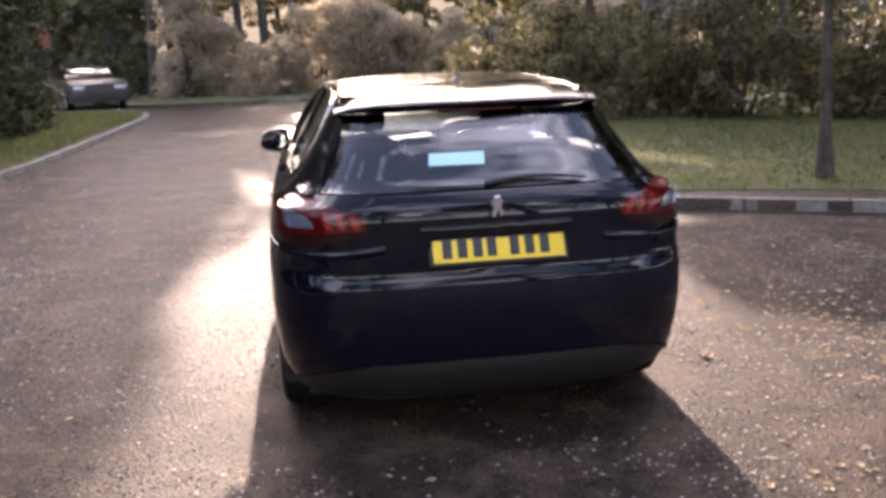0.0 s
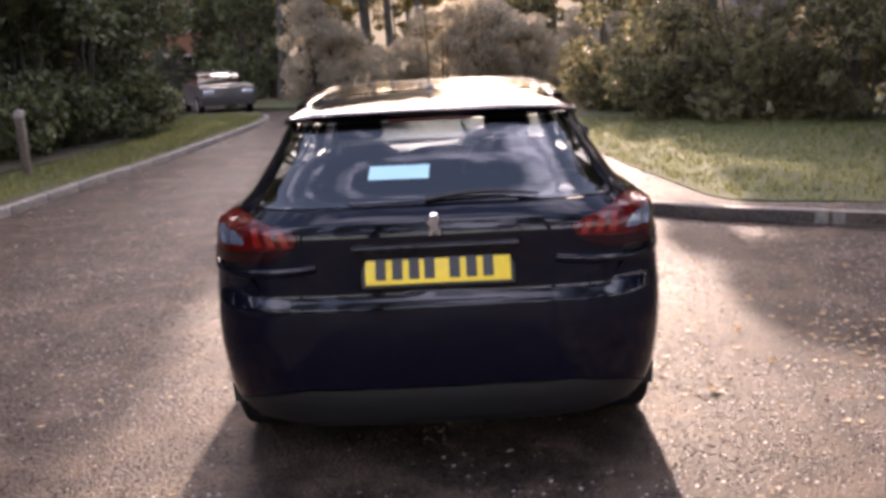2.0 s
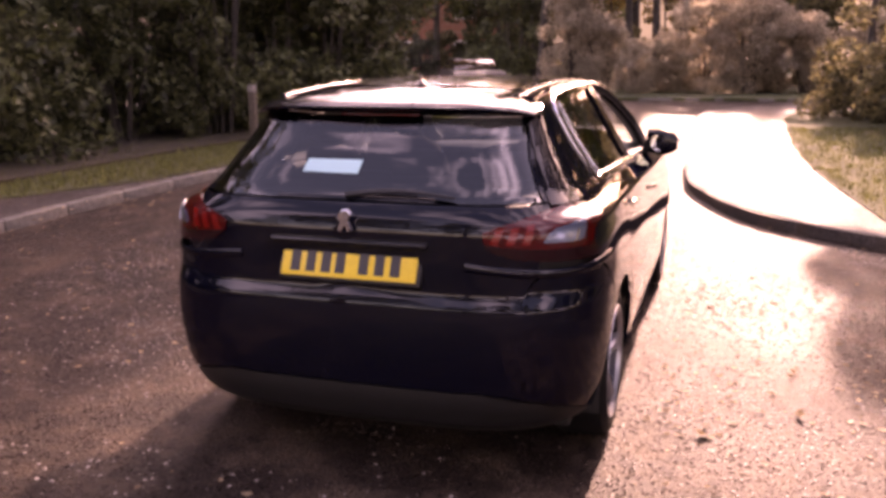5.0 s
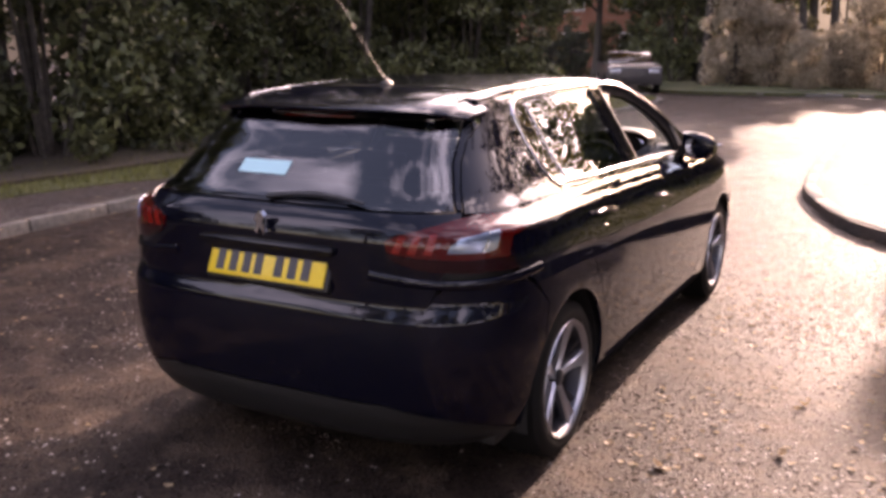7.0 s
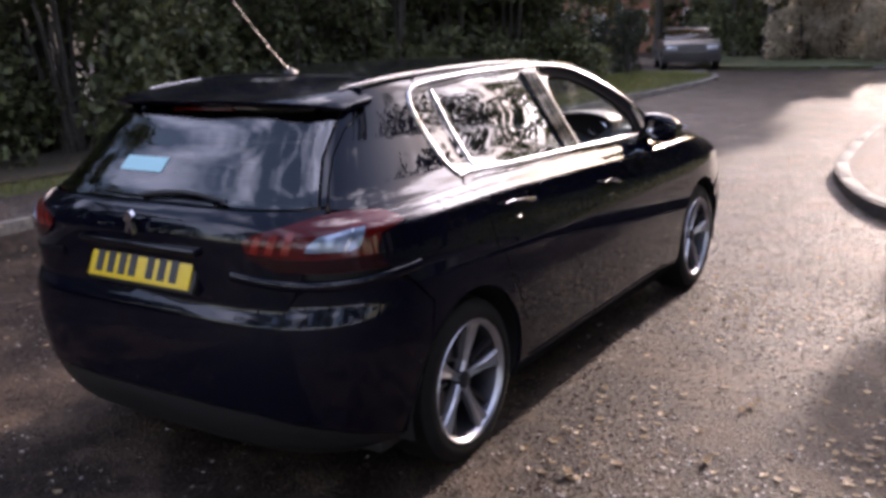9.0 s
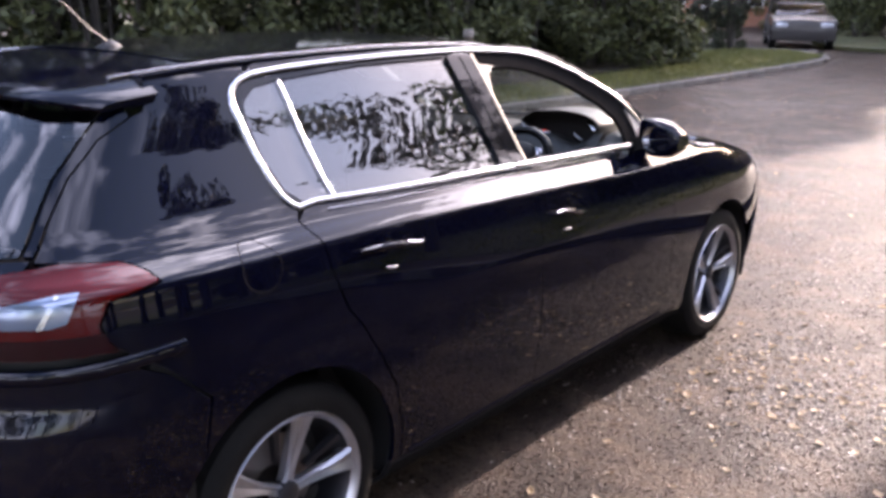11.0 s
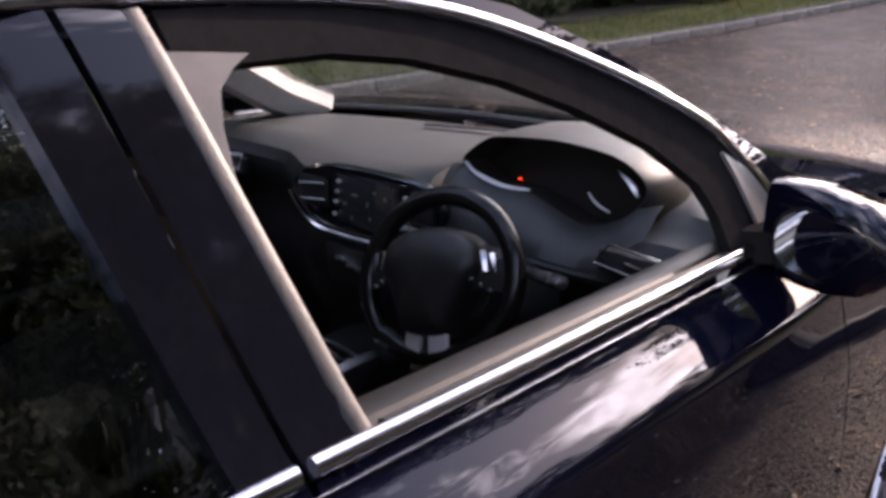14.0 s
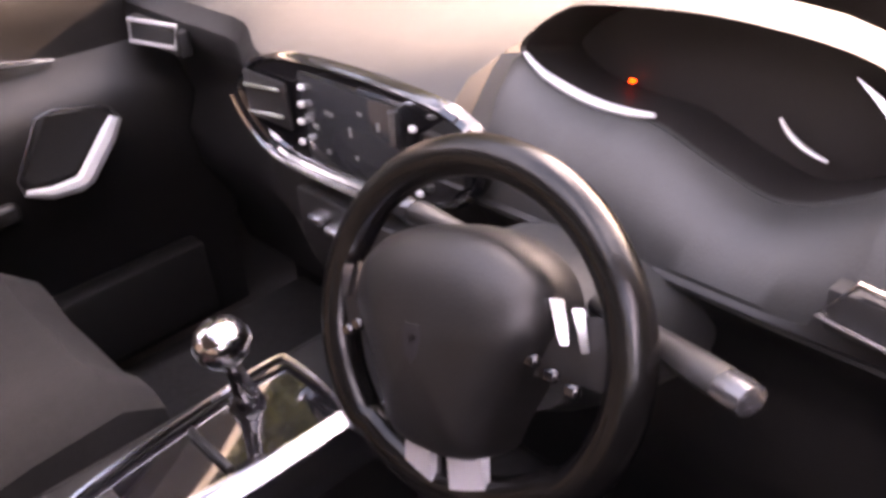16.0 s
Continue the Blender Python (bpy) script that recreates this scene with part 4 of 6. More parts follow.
    for pts in ([(-.012, .042), (.012, .046), (.026, .03), (.014, .004), (.03, -.03), (.016, -.042), (.002, -.012), (-.014, -.044), (-.03, -.034), (-.014, .0), (-.03, .012), (-.024, .026)],):
        lo = [em.verts.new((x, .018, 0.996 + z)) for x, z in pts]
        hi = [em.verts.new((x * .86, .006, 0.996 + z * .86)) for x, z in pts]
        for i in range(len(pts)):
            j = (i + 1) % len(pts)
            em.faces.new((lo[i], lo[j], hi[j], hi[i]))
        em.faces.new(hi)
        em.faces.new(lo[::-1])
    bmesh.ops.recalc_face_normals(em, faces=em.faces)
    part("maker_mark", em, CHROME, gob, "chrome maker's mark", smooth=False)
    for x0, x1 in ((-.42, -.33),):
        box_part("model_mark", (x0, x1, .038 if abs(x0) < .4 else .05, .075, .987, 1.000), SATIN, gob, .003, 1, None)
    # sticker inside the rear window
    panel("window_sticker", [(-.178, 1.146), (-.01, 1.144), (-.006, 1.190), (-.180, 1.190)], STICKER, car, step=.1, off=.001, thick=.001, gap=0, label="pale blue paper sticker on the rear window")
    # rear wiper
    wp = [skin(-.02 + .28 * k / 6, 1.078 + .018 * math.sin(k / 6 * 3)) for k in range(7)]
    part("rear_wiper", tube([(x, y - .02, z) for x, y, z in wp], [.012, .011, .010, .009, .008, .007, .005], 6), TRIM_BLACK, car)
    # roof, spoiler, mouldings, aerial
    def roof_outline(y0, y1, inset, n=12):
        r = [(roof_edge(y0 + (y1 - y0) * k / n)[0] - inset, y0 + (y1 - y0) * k / n) for k in range(n + 1)]
        return r + [(-x, y) for x, y in r[::-1]]
    front_lip = [(k * roof_edge(2.07)[0], 2.075 + .05 * (1 - k * k)) for k in np.linspace(.9, -.9, 11)]
    outline = roof_outline(.62, 2.07, .0)
    panel("roof_panel", outline[:13] + front_lip + outline[13:], ROOF_PAINT, car, fn=roof, step=0.06, gap=0.001, inside=lambda p: (p.x, p.y, .5))
    panel("roof_glass", roof_outline(.80, 1.98, .075), ROOF_GLASS, car, fn=roof, step=0.06, off=.004, inside=lambda p: (p.x, p.y, .5), label="dark panoramic glass roof")
    for s in (1, -1):
        path = [(s * (roof_edge(y)[0] - .05), y) for y in np.linspace(.56, 2.05, 24)]
        part("roof_moulding", strip(path, .006, .004, fn=roof, inside=lambda p: (p.x, p.y, .5)), SATIN, car, "slim bright roof moulding")
    prof = []
    for k in range(33):
        k2 = math.sin(math.pi / 2 * (k / 16 - 1))
        x, k2 = .578 * k2, abs(k2)
        lift = -.020 * k2 ** 2.6 - .040 * k2 ** 9
        back = .318 + .04 * k2 ** 2 + .13 * k2 ** 8
        ys = [.64, .56, max(.42, back + .05), back + .012, back, back + .006, back + .05, .43 + .12 * k2 ** 4, .63]
        zs = [ROOF_MID(.64) + lift, ROOF_MID(.56) + lift, ROOF_MID(max(.42, back + .05)) + lift, ROOF_MID(back) + lift - .002, ROOF_MID(back) + lift - .008, ROOF_MID(back) + lift - .018, 1.358 - .016 * k2 ** 3, 1.340, 1.350]
        prof.append([(x, y, z) for y, z in zip(ys, zs)])
    part("roof_spoiler", lofted(prof, True, True), ROOF_PAINT, car, "body-coloured spoiler over the rear window")
    bm = bmesh.new()
    rounded_box(bm, -.16, .16, .372, .392, 1.340, 1.351, .004)
    part("high_brake_light", bm, LAMP_RED, car)
    foot = turned([(0, .030), (.006, .029), (.016, .018), (.024, .008), (.028, .0005)], Matrix.Translation((0, .86, 1.441)) @ Matrix.Rotation(radians(-90), 4, "Y") @ Matrix.Diagonal((1, 1.5, .8, 1)), 16)
    aerial = part("roof_aerial", foot, TRIM_BLACK, car, "whip aerial on the roof")
    part("whip", tube([(0, .85, 1.462), (0, .80, 1.50), (0, .60, 1.70), (0, .50, 1.80)], [.005, .0028, .002, .0014], 6), TRIM_BLACK, aerial)
    # windscreen, bonnet and nose
    ws = [(-1, 0), (0, 0), (1, 0), (1, .5), (1, 1), (0, 1), (-1, 1), (-1, .5)]
    panel("windscreen", ws, GLASS, car, fn=windscreen, step=0.1, thick=.006, inside=lambda p: (0, 1.8, .6), label="clear windscreen").visible_shadow = False
    def face(a, b):
        """The nose: a from -1 (right) to 1 (left) by way of the middle, b the height."""
        return skin(4.2 - abs(a) * 1.3 if a >= 0 else -(4.2 - abs(a) * 1.3), b)
    hood = [(-.90, .982), (-.70, .96), (-.52, .90), (-.45, .84), (-.25, .80), (0, .79), (.25, .80), (.45, .84), (.52, .90), (.70, .96), (.90, .982), (0, .995)]
    panel("bonnet", hood, PAINT, car, fn=face, step=0.03)
    for s in (1, -1):
        lamp = [(s * .44, .835), (s * .24, .79), (s * .22, .735), (s * .40, .70), (s * .445, .72)]
        panel("headlamp", lamp, HEADLAMP, car, fn=face, step=0.04, off=.002, thick=.03, label="clear headlamp")
    bum = [(-.44, .695), (-.21, .73), (-.23, .785), (0, .78), (.23, .785), (.21, .73), (.44, .695), (.455, .45), (.47, .25), (0, .19), (-.47, .25), (-.455, .45)]
    panel("front_bumper", bum, PAINT, car, fn=face, step=0.05)
    gr = [(-.18, .68), (.18, .68), (.15, .56), (-.15, .56)]
    panel("front_grille", gr, TRIM_BLACK, car, fn=face, step=0.06, off=.004)
    # underside and wheel housings
    box_part("floor_pan", (-.76, .76, .35, 3.95, .17, .24), SEAL, car, .02)
    for cy in (AXLE_R, AXLE_F):
        for s in (1, -1):
            rings = []
            for x in (.56, .72, .862):
                rings.append([(s * x, cy + .372 * math.cos(a), HUB_Z + .372 * math.sin(a)) for a in (radians(-15 + 210 * k / 20) for k in range(21))])
            bm = lofted(rings, False, False)
            part("wheel_housing", bm, SEAL, car)
    build_wheels(car)
    build_mirrors(car)
    build_cabin(car)
    return car


def nose_arch():
    """The front wheel arch in the skin's parameter, from the front over the top to the rear."""
    out = []
    for k in range(19):
        a = radians(30 + (193 - 30) * k / 18)
        y, z = AXLE_F + ARCH * math.cos(a), HUB_Z + ARCH * math.sin(a)
        lo, hi = YF, 4.19
        if y <= YF:
            out.append((y, z))
            continue
        for _ in range(40):
            mid = (lo + hi) / 2
            lo, hi = (mid, hi) if skin(mid, z)[1] < y else (lo, mid)
        out.append(((lo + hi) / 2, z))
    return out


def build_wheels(car):
    for cy in (AXLE_R, AXLE_F):
        for s in (1, -1):
            m = Matrix.Translation((s * .652, cy, HUB_Z)) @ Matrix.Diagonal((s, 1, 1, 1))
            barrel = turned([(.0, .205), (.10, .198), (.19, .205), (.205, .214), (.0, .222)], m, 48, True)
            wheel = part("wheel", barrel, ALLOY_DARK, car, "five-spoke alloy wheel")
            part("rim_lip", turned([(.203, .214), (.216, .222), (.222, .227), (.225, .233), (.219, .236), (.203, .228)], m, 48, True), ALLOY, wheel)
            tyre = turned([(.0, .224), (.0, .29), (.02, .308), (.05, .316), (.17, .316), (.205, .308), (.222, .285), (.226, .262), (.222, .238), (.21, .228)], m, 48, True)
            part("tyre", tyre, RUBBER, wheel, "black road tyre")
            part("brake_disc", turned([(.10, .06), (.10, .145), (.118, .145), (.118, .06)], m, 32, True), DISC, wheel)
            part("wheel_back", turned([(.06, .0), (.06, .2), (.075, .2), (.075, .0)], m, 24), SEAL, wheel)
            for k in range(5):
                rot = m @ Matrix.Rotation(radians(72 * k - 12), 4, "X")
                rings = []
                for r, w, x in ((.025, .018, .182), (.07, .014, .186), (.13, .020, .196), (.185, .031, .206), (.216, .040, .210)):
                    rings.append([rot @ Vector((x + dx, dy * w, r)) for dx, dy in ((-.035, -.75), (-.006, -1), (.004, -.72), (-.004, 0), (.004, .72), (-.006, 1), (-.035, .75))])
                part("spoke", lofted(rings, True, True), ALLOY, wheel, smooth=False)
                rings = []
                for r, w, x in ((.09, .008, .170), (.15, .010, .182), (.212, .014, .196)):
                    for_side = Matrix.Rotation(radians(22), 4, "X")
                    rings.append([rot @ for_side @ Vector((x + dx, dy * w, r)) for dx, dy in ((-.02, -1), (0, -.8), (0, .8), (-.02, 1))])
                part("spoke_web", lofted(rings, True, True), ALLOY_DARK, wheel, smooth=False)
            part("hub_cap", turned([(.16, .036), (.19, .034), (.196, .026), (.198, .0005)], m, 20), ALLOY_DARK, wheel)


def build_mirrors(car):
    for s in (1, -1):
        rings = []
        for k in range(11):
            t = k / 10
            x = .80 + .180 * t
            h = .044 + .033 * math.sin(math.pi * min(t * .75 + .22, 1.0)) ** .8
            if t > .85:
                h *= 1 - (t - .85) * 2.2
            cz, cy, d = 1.053 - .012 * t, 2.70 - .015 * t, .066 + .02 * math.sin(math.pi * t)
            ring = []
            for q in range(16):
                a = 2 * math.pi * q / 16
                c, n = math.cos(a), math.sin(a)
                yy = d * (abs(c) ** .6) * (1 if c > 0 else -.42)
                zz = h * (abs(n) ** .75) * (1 if n > 0 else -1)
                ring.append((s * x, cy + yy, cz + zz))
            rings.append(ring)
        shell = part("door_mirror", lofted(rings, True, True), PAINT, car, "body-coloured door mirror")
        gl = []
        for q in range(20):
            a = 2 * math.pi * q / 20
            gl.append((s * (.893 + .072 * (abs(math.cos(a)) ** .7) * (1 if math.cos(a) > 0 else -1)), 2.668, 1.045 + .058 * (abs(math.sin(a)) ** .75) * (1 if math.sin(a) > 0 else -1) * .86))
        bm = lofted([[(x, y, z) for x, y, z in gl], [(x, y - .006, z) for x, y, z in gl]], True, True)
        part("mirror_glass", bm, MIRROR, shell, "silvered mirror glass")
        rim = tube([(x, y - .002, z) for x, y, z in gl], .005, 6, True)
        part("mirror_rim", rim, FRAME_BLACK, shell)
        bm = lofted([[(s * .77, 2.66 + .10 * a, .995 + .05 * b) for a, b in ((0, 0), (1, 0), (1, 1), (0, 1))], [(s * .84, 2.67 + .07 * a, 1.005 + .045 * b) for a, b in ((0, 0), (1, 0), (1, 1), (0, 1))]], True, True)
        part("mirror_foot", bm, FRAME_BLACK, shell)
        bm = bmesh.new()
        rounded_box(bm, min(s * .90, s * 1.0), max(s * .90, s * 1.0), 2.772, 2.780, 1.045, 1.056, .003)
        part("side_repeater", bm, LAMP_CLEAR, shell)


# ---- the cabin ----
def build_cabin(car):
    build_dashboard(car)
    build_steering_wheel(car)
    build_console(car)
    build_seats(car)
    build_door_cards(car)
    # headlining and pillar linings
    rings = []
    for y in np.linspace(.72, 2.02, 14):
        e = roof_edge(y)[0] - .045
        rings.append([(e * t, y, ROOF_MID(y) - .035 - .045 * abs(t) ** 3) for t in np.linspace(-1, 1, 15)])
    part("headlining", lofted(rings, False, False), LINING, car, "pale grey headlining")
    for s in (1, -1):
        rings = []
        for z, y, w in ((1.40, 1.875, .05), (1.36, 1.885, .045), (1.30, 1.875, .038), (1.20, 1.868, .034), (1.08, 1.87, .034), (1.0, 1.88, .04)):
            x = half(y, z) - .03
            rings.append([(s * (x + dx), y + .012 + (1.2 - z) * .16 + dy * .019, z) for dx, dy in ((0, -1), (-.012, -.9), (-.016, 0), (-.012, .9), (0, 1))])
        part("pillar_lining", lofted(rings, True, True), PILLAR_GREY, car, "grey pillar lining")
        rings = []
        for y, z in ((1.93, 1.372), (2.05, 1.366), (2.18, 1.345), (2.32, 1.298), (2.46, 1.232), (2.62, 1.13), (2.74, 1.02)):
            x = half(y, z) - .03
            w = 1.0
            rings.append([(s * (x + dx * w), y + dy, z + dz) for dx, dy, dz in ((0, 0, -.006), (-.035, .01, .0), (-.05, .045, .03), (-.02, .06, .05), (0, .03, .03))])
        if s < 0:
            rings = []
            for i, (y, z) in enumerate(((2.05, 1.385), (2.2, 1.368), (2.34, 1.330), (2.49, 1.264), (2.69, 1.150), (2.87, 1.045), (3.0, .985))):
                x = half(min(y, 2.85), max(z, 1.03)) - .045 - .014 * i
                rings.append([(s * (x + dx), y + dy, z + dz) for dx, dy, dz in ((.02, 0, -.03), (-.02, .0, -.02), (-.05, .05, .015), (-.03, .075, .045), (.02, .05, .03))])
        part("windscreen_pillar_lining", lofted(rings, True, True), LINING, car)
    part("screen_band", tube([tuple(windscreen(k, .02)) for k in np.linspace(-.93, .93, 17)], .012, 6, flat=.6), SEAL, car, "black band at the foot of the windscreen")
    # sun visors and inside mirror
    for s in (1, -1):
        box_part("sun_visor", (s * .37 - .17, s * .37 + .17, -.075, .075, -.008, .008), LINING, car, .006, 2, Matrix.Translation((0, 2.06, 1.385)) @ Matrix.Rotation(radians(-14), 4, "X"))
    mir = box_part("inside_mirror", (-.115, .115, -.012, .012, -.032, .032), TRIM_BLACK, car, .011, 3, Matrix.Translation((.0, 2.30, 1.325)) @ Matrix.Rotation(radians(20), 4, "Z"))
    box_part("mirror_face", (-.107, .107, -.0135, -.012, -.026, .026), MIRROR, mir, .0005, 1, Matrix.Translation((.0, 2.30, 1.325)) @ Matrix.Rotation(radians(20), 4, "Z"))
    part("mirror_stalk", tube([(0, 2.31, 1.335), (0, 2.34, 1.36), (0, 2.33, 1.38)], .008, 6), TRIM_BLACK, mir)


def outline_ring(pts, y, k=1.0, c=(.40, 1.055)):
    return [(c[0] + (x - c[0]) * k, y, c[1] + (z - c[1]) * (k if z > c[1] or k < 1 else 1 + (k - 1) * .3)) for x, z in pts]


def build_dashboard(car):
    rings = []
    for k in range(41):
        x = -.745 + 1.49 * k / 40
        q = (x / .745) ** 2
        far, end = 3.22 - .20 * q, 3.08 - .27 * q
        back = min(max((-.17 - x) / .2, 0), 1)
        back = .072 * back * back * (3 - 2 * back)
        swell = .045 / (1 + math.exp(-(x - .12) / .05))
        prof = [(far + .02, .955), (far - .03, .985), (far - .12, .997 + swell * .6), (2.84 - .1 * q, 1.003 + swell), (2.74 - .06 * q, 1.003 + swell), (2.672, .998 + swell * .7), (2.632, .985), (2.612, .962), (2.612, .935), (2.632, .905), (2.66, .86), (2.665, .80), (2.64, .74), (2.66, .66), (2.72, .56), (2.76, .42)]
        if x > .165:
            prof[2:9] = [(far - .12, .99), (2.87, .965), (2.79, .953), (2.71, .948), (2.66, .944), (2.625, .938), (2.612, .925)]
        if x > .53:
            w = min(max((x - .53) / .12, 0), 1)
            w = w * w * (3 - 2 * w)
            side_prof = [(end + .10, 1.012), (end + .03, 1.026), (end - .05, 1.04), (2.84 - .1 * q, 1.003 + swell), (2.74 - .06 * q, 1.040), (2.672, 1.020), (2.625, 1.008), (2.600, .985), (2.604, .935)]
            prof[0:9] = [(a + (c - a) * w, b + (d - b) * w) for (a, b), (c, d) in zip(prof[0:9], side_prof)]
        if -.215 < x < .17:
            prof[7:12] = [(2.615, .955), (2.618, .93), (2.622, .895), (2.618, .855), (2.61, .80)]
        rings.append([(x, y + (back if i > 3 else 0), z) for i, (y, z) in enumerate(prof)])
    dash = part("dashboard", lofted([r[:7] for r in rings], False, False), DASH, car, "dark grey soft-touch dashboard")
    # lower half in darker plastic: the fading windscreen light is put into its colour
    part("lower_dash", lofted([r[6:] for r in rings], False, False), DASH_LOW, dash, "lower dashboard, coloured near black for light falloff")
    # instrument binnacle: hood, dark well, face, bezels, one red warning light
    rim = flowing([(.209, 1.053), (.226, 1.075), (.26, 1.098), (.295, 1.110), (.40, 1.120), (.48, 1.118), (.535, 1.110), (.575, 1.092), (.594, 1.066), (.582, 1.035), (.545, 1.005), (.487, .982), (.43, .995), (.36, 1.019), (.29, 1.021), (.235, 1.034)], 5, True)
    rings = [outline_ring(rim, 2.695), outline_ring(rim, 2.690, 1.02), outline_ring(rim, 2.70, 1.04), outline_ring(rim, 2.74, 1.055), outline_ring(rim, 2.80, 1.05), outline_ring(rim, 2.87, 1.0, (.385, 1.02)), outline_ring(rim, 2.95, .8, (.385, 1.0))]
    rings[2:] = [[(x, y, z - .024 * min(max((1.05 - z) / .03, 0), 1)) for x, y, z in ring] for ring in rings[2:]]
    part("instrument_hood", lofted(rings, True, False), DASH, dash, "hooded instrument binnacle")
    # soft slope from the mouth of the binnacle down to the face of the dash
    low = sorted(((x, z) for x, z in rim[45:] + rim[:1]), reverse=True)
    rings = [[(x, 2.692, z - .002), (x, 2.676, z - .006), (x, 2.655, z * .72 + .948 * .28), (x, 2.632, z * .36 + .940 * .64), (x, 2.616, .934), (x, 2.618, .915)] for x, z in low]
    rings = [[(.625, y, z) for y, z in ((2.70, 1.045), (2.68, 1.035), (2.655, 1.01), (2.63, .98), (2.612, .955), (2.612, .92))]] + rings + [[(.170, y, z) for y, z in ((2.70, 1.04), (2.685, 1.028), (2.66, 1.0), (2.635, .97), (2.618, .94), (2.618, .915))]]
    part("hood_apron", lofted(rings, False, False), DASH, dash, "soft slope below the instruments")
    rings = [outline_ring(rim, 2.695), [(x, y, z - .006) for x, y, z in outline_ring(rim, 2.72, .985)], [(x, y, z - .016) for x, y, z in outline_ring(rim, 2.77, .96)]]
    part("instrument_well", lofted(rings, True, False), FACE_BLACK, dash)
    bm = bmesh.new()
    bm.faces.new([bm.verts.new((x, y, z - .016)) for x, y, z in outline_ring(rim, 2.7685, .962)])
    bm.normal_update()
    part("instrument_face", bm, FACE_BLACK, dash, "unlit black instrument face", smooth=False)
    for pts, t in (([(.212, 2.690, 1.052), (.237, 2.690, 1.035), (.29, 2.690, 1.022), (.33, 2.690, 1.021), (.362, 2.692, 1.024)], .0042), ([(.446, 2.752, 1.022), (.456, 2.752, 1.010), (.472, 2.752, 1.000), (.492, 2.752, .994)], .0024)):
        arc = flowing(pts, 4)
        part("dial_bezel", tube(arc, [t * (.5 + .7 * math.sin(math.pi * (k + .5) / len(arc))) for k in range(len(arc))], 6), PULL, dash, "bright dial bezel")
    # added metal sliver in place of a reflection on the hood's inner wall
    part("dial_trim", tube([(.508, 2.745, 1.074), (.535, 2.735, 1.063), (.560, 2.725, 1.05), (.568, 2.72, 1.042)], [.001, .005, .009, .006], 6), SATIN, dash)
    bm = bmesh.new()
    rounded_box(bm, .284, .290, 2.757, 2.762, 1.0155, 1.0190, .001)
    part("warning_light", bm, RED_LIGHT, dash, "small red warning light")
    # touch screen and its surround
    surround = flowing([(-.205, .945), (-.185, .978), (-.14, 1.005), (-.05, 1.022), (.12, 1.026), (.21, 1.016), (.245, .98), (.20, .915), (.06, .884), (-.11, .878), (-.165, .90)], 4, True)
    rings = [[(x, 2.612, z) for x, z in surround], [(x, 2.600, z) for x, z in surround], [(.02 + (x - .02) * .97, 2.595, .955 + (z - .955) * .95) for x, z in surround], [(.02 + (x - .02) * .94, 2.599, .955 + (z - .955) * .90) for x, z in surround]]
    scr = part("screen_surround", lofted(rings, True, True), PIANO, dash, "gloss black screen surround")
    box_part("touch_screen", (-.055, .125, 2.5955, 2.60, .898, 1.006), SCREEN, scr, .004, 2, None, "dark touch screen")
    line = flowing([(-.203, 2.59, .945), (-.185, 2.59, .918), (-.145, 2.59, .890), (-.09, 2.59, .879), (.02, 2.59, .880), (.075, 2.59, .886)], 5)
    part("screen_chrome", tube(line, .0042, 6), CHROME, scr, "chrome lower edge of the screen")
    for z in (.972, .938):
        part("vent_bar", tube([(-.165, 2.589, z - .004), (-.085, 2.589, z + .006)], .0032, 6), CHROME, scr)
    box_part("centre_vent", (-.172, -.078, 2.591, 2.597, .926, .986), TRIM_BLACK, scr, .004)
    for i, z in enumerate((.990, .968, .945, .918)):
        for x in (-.044 - .006 * i, .148):
            bm = bmesh.new()
            rounded_box(bm, x - .004, x + .004, 2.590, 2.596, z - .003, z + .003, .001, 1)
            part("touch_key", bm, BUTTON, scr)
    part("volume_bar", tube([(.121, 2.590, .968), (.123, 2.590, 1.004)], .006, 6), SATIN, scr)
    # dim marks on the screen
    for x, z, w, h in ((-.030, .945, .010, .006), (.000, .968, .016, .005), (-.012, .918, .006, .006), (.042, .926, .005, .005), (.058, .982, .008, .004), (.036, .955, .004, .012), (.088, .975, .005, .009)):
        bm = bmesh.new()
        rounded_box(bm, x - w / 2, x + w / 2, 2.5945, 2.596, z - h / 2, z + h / 2, .0005, 1)
        part("screen_mark", bm, SCREEN_MARK, scr)
    # right-hand vent of the screen pod
    box_part("pod_vent", (.160, .222, 2.592, 2.598, .945, .992), TRIM_BLACK, scr, .008, 2)
    # row of switches under the screen
    for x, z in ((-.03, .832), (.0, .825), (.03, .822), (.11, .838)):
        bm = bmesh.new()
        rounded_box(bm, x - .012, x + .012, 2.568, 2.60, z - .006, z + .006, .003)
        part("toggle_switch", bm, SATIN, dash)
    box_part("switch_panel", (-.09, .16, 2.585, 2.63, .77, .855), DASH_LOW, dash, .008)
    # side vents
    for pts, slide in (([(.572, .968), (.598, 1.003), (.725, .992), (.715, .952)], (.630, .665, .978)), ([(-.66, .908), (-.647, .947), (-.478, .964), (-.497, .926)], None)):
        y = 2.588 if slide else 2.662
        loop = flowing([(x, y, z) for x, z in pts], 1, True)
        box_part("vent_well", (min(p[0] for p in pts) + .004, max(p[0] for p in pts) - .004, y + .002, y + .022, min(p[1] for p in pts) + .003, max(p[1] for p in pts) - .012), SEAL, dash, .004)
        vent = part("vent_frame", tube(loop, .0024 if slide else .0036, 6, True), SATIN if slide else PULL, dash, "bright vent frame")
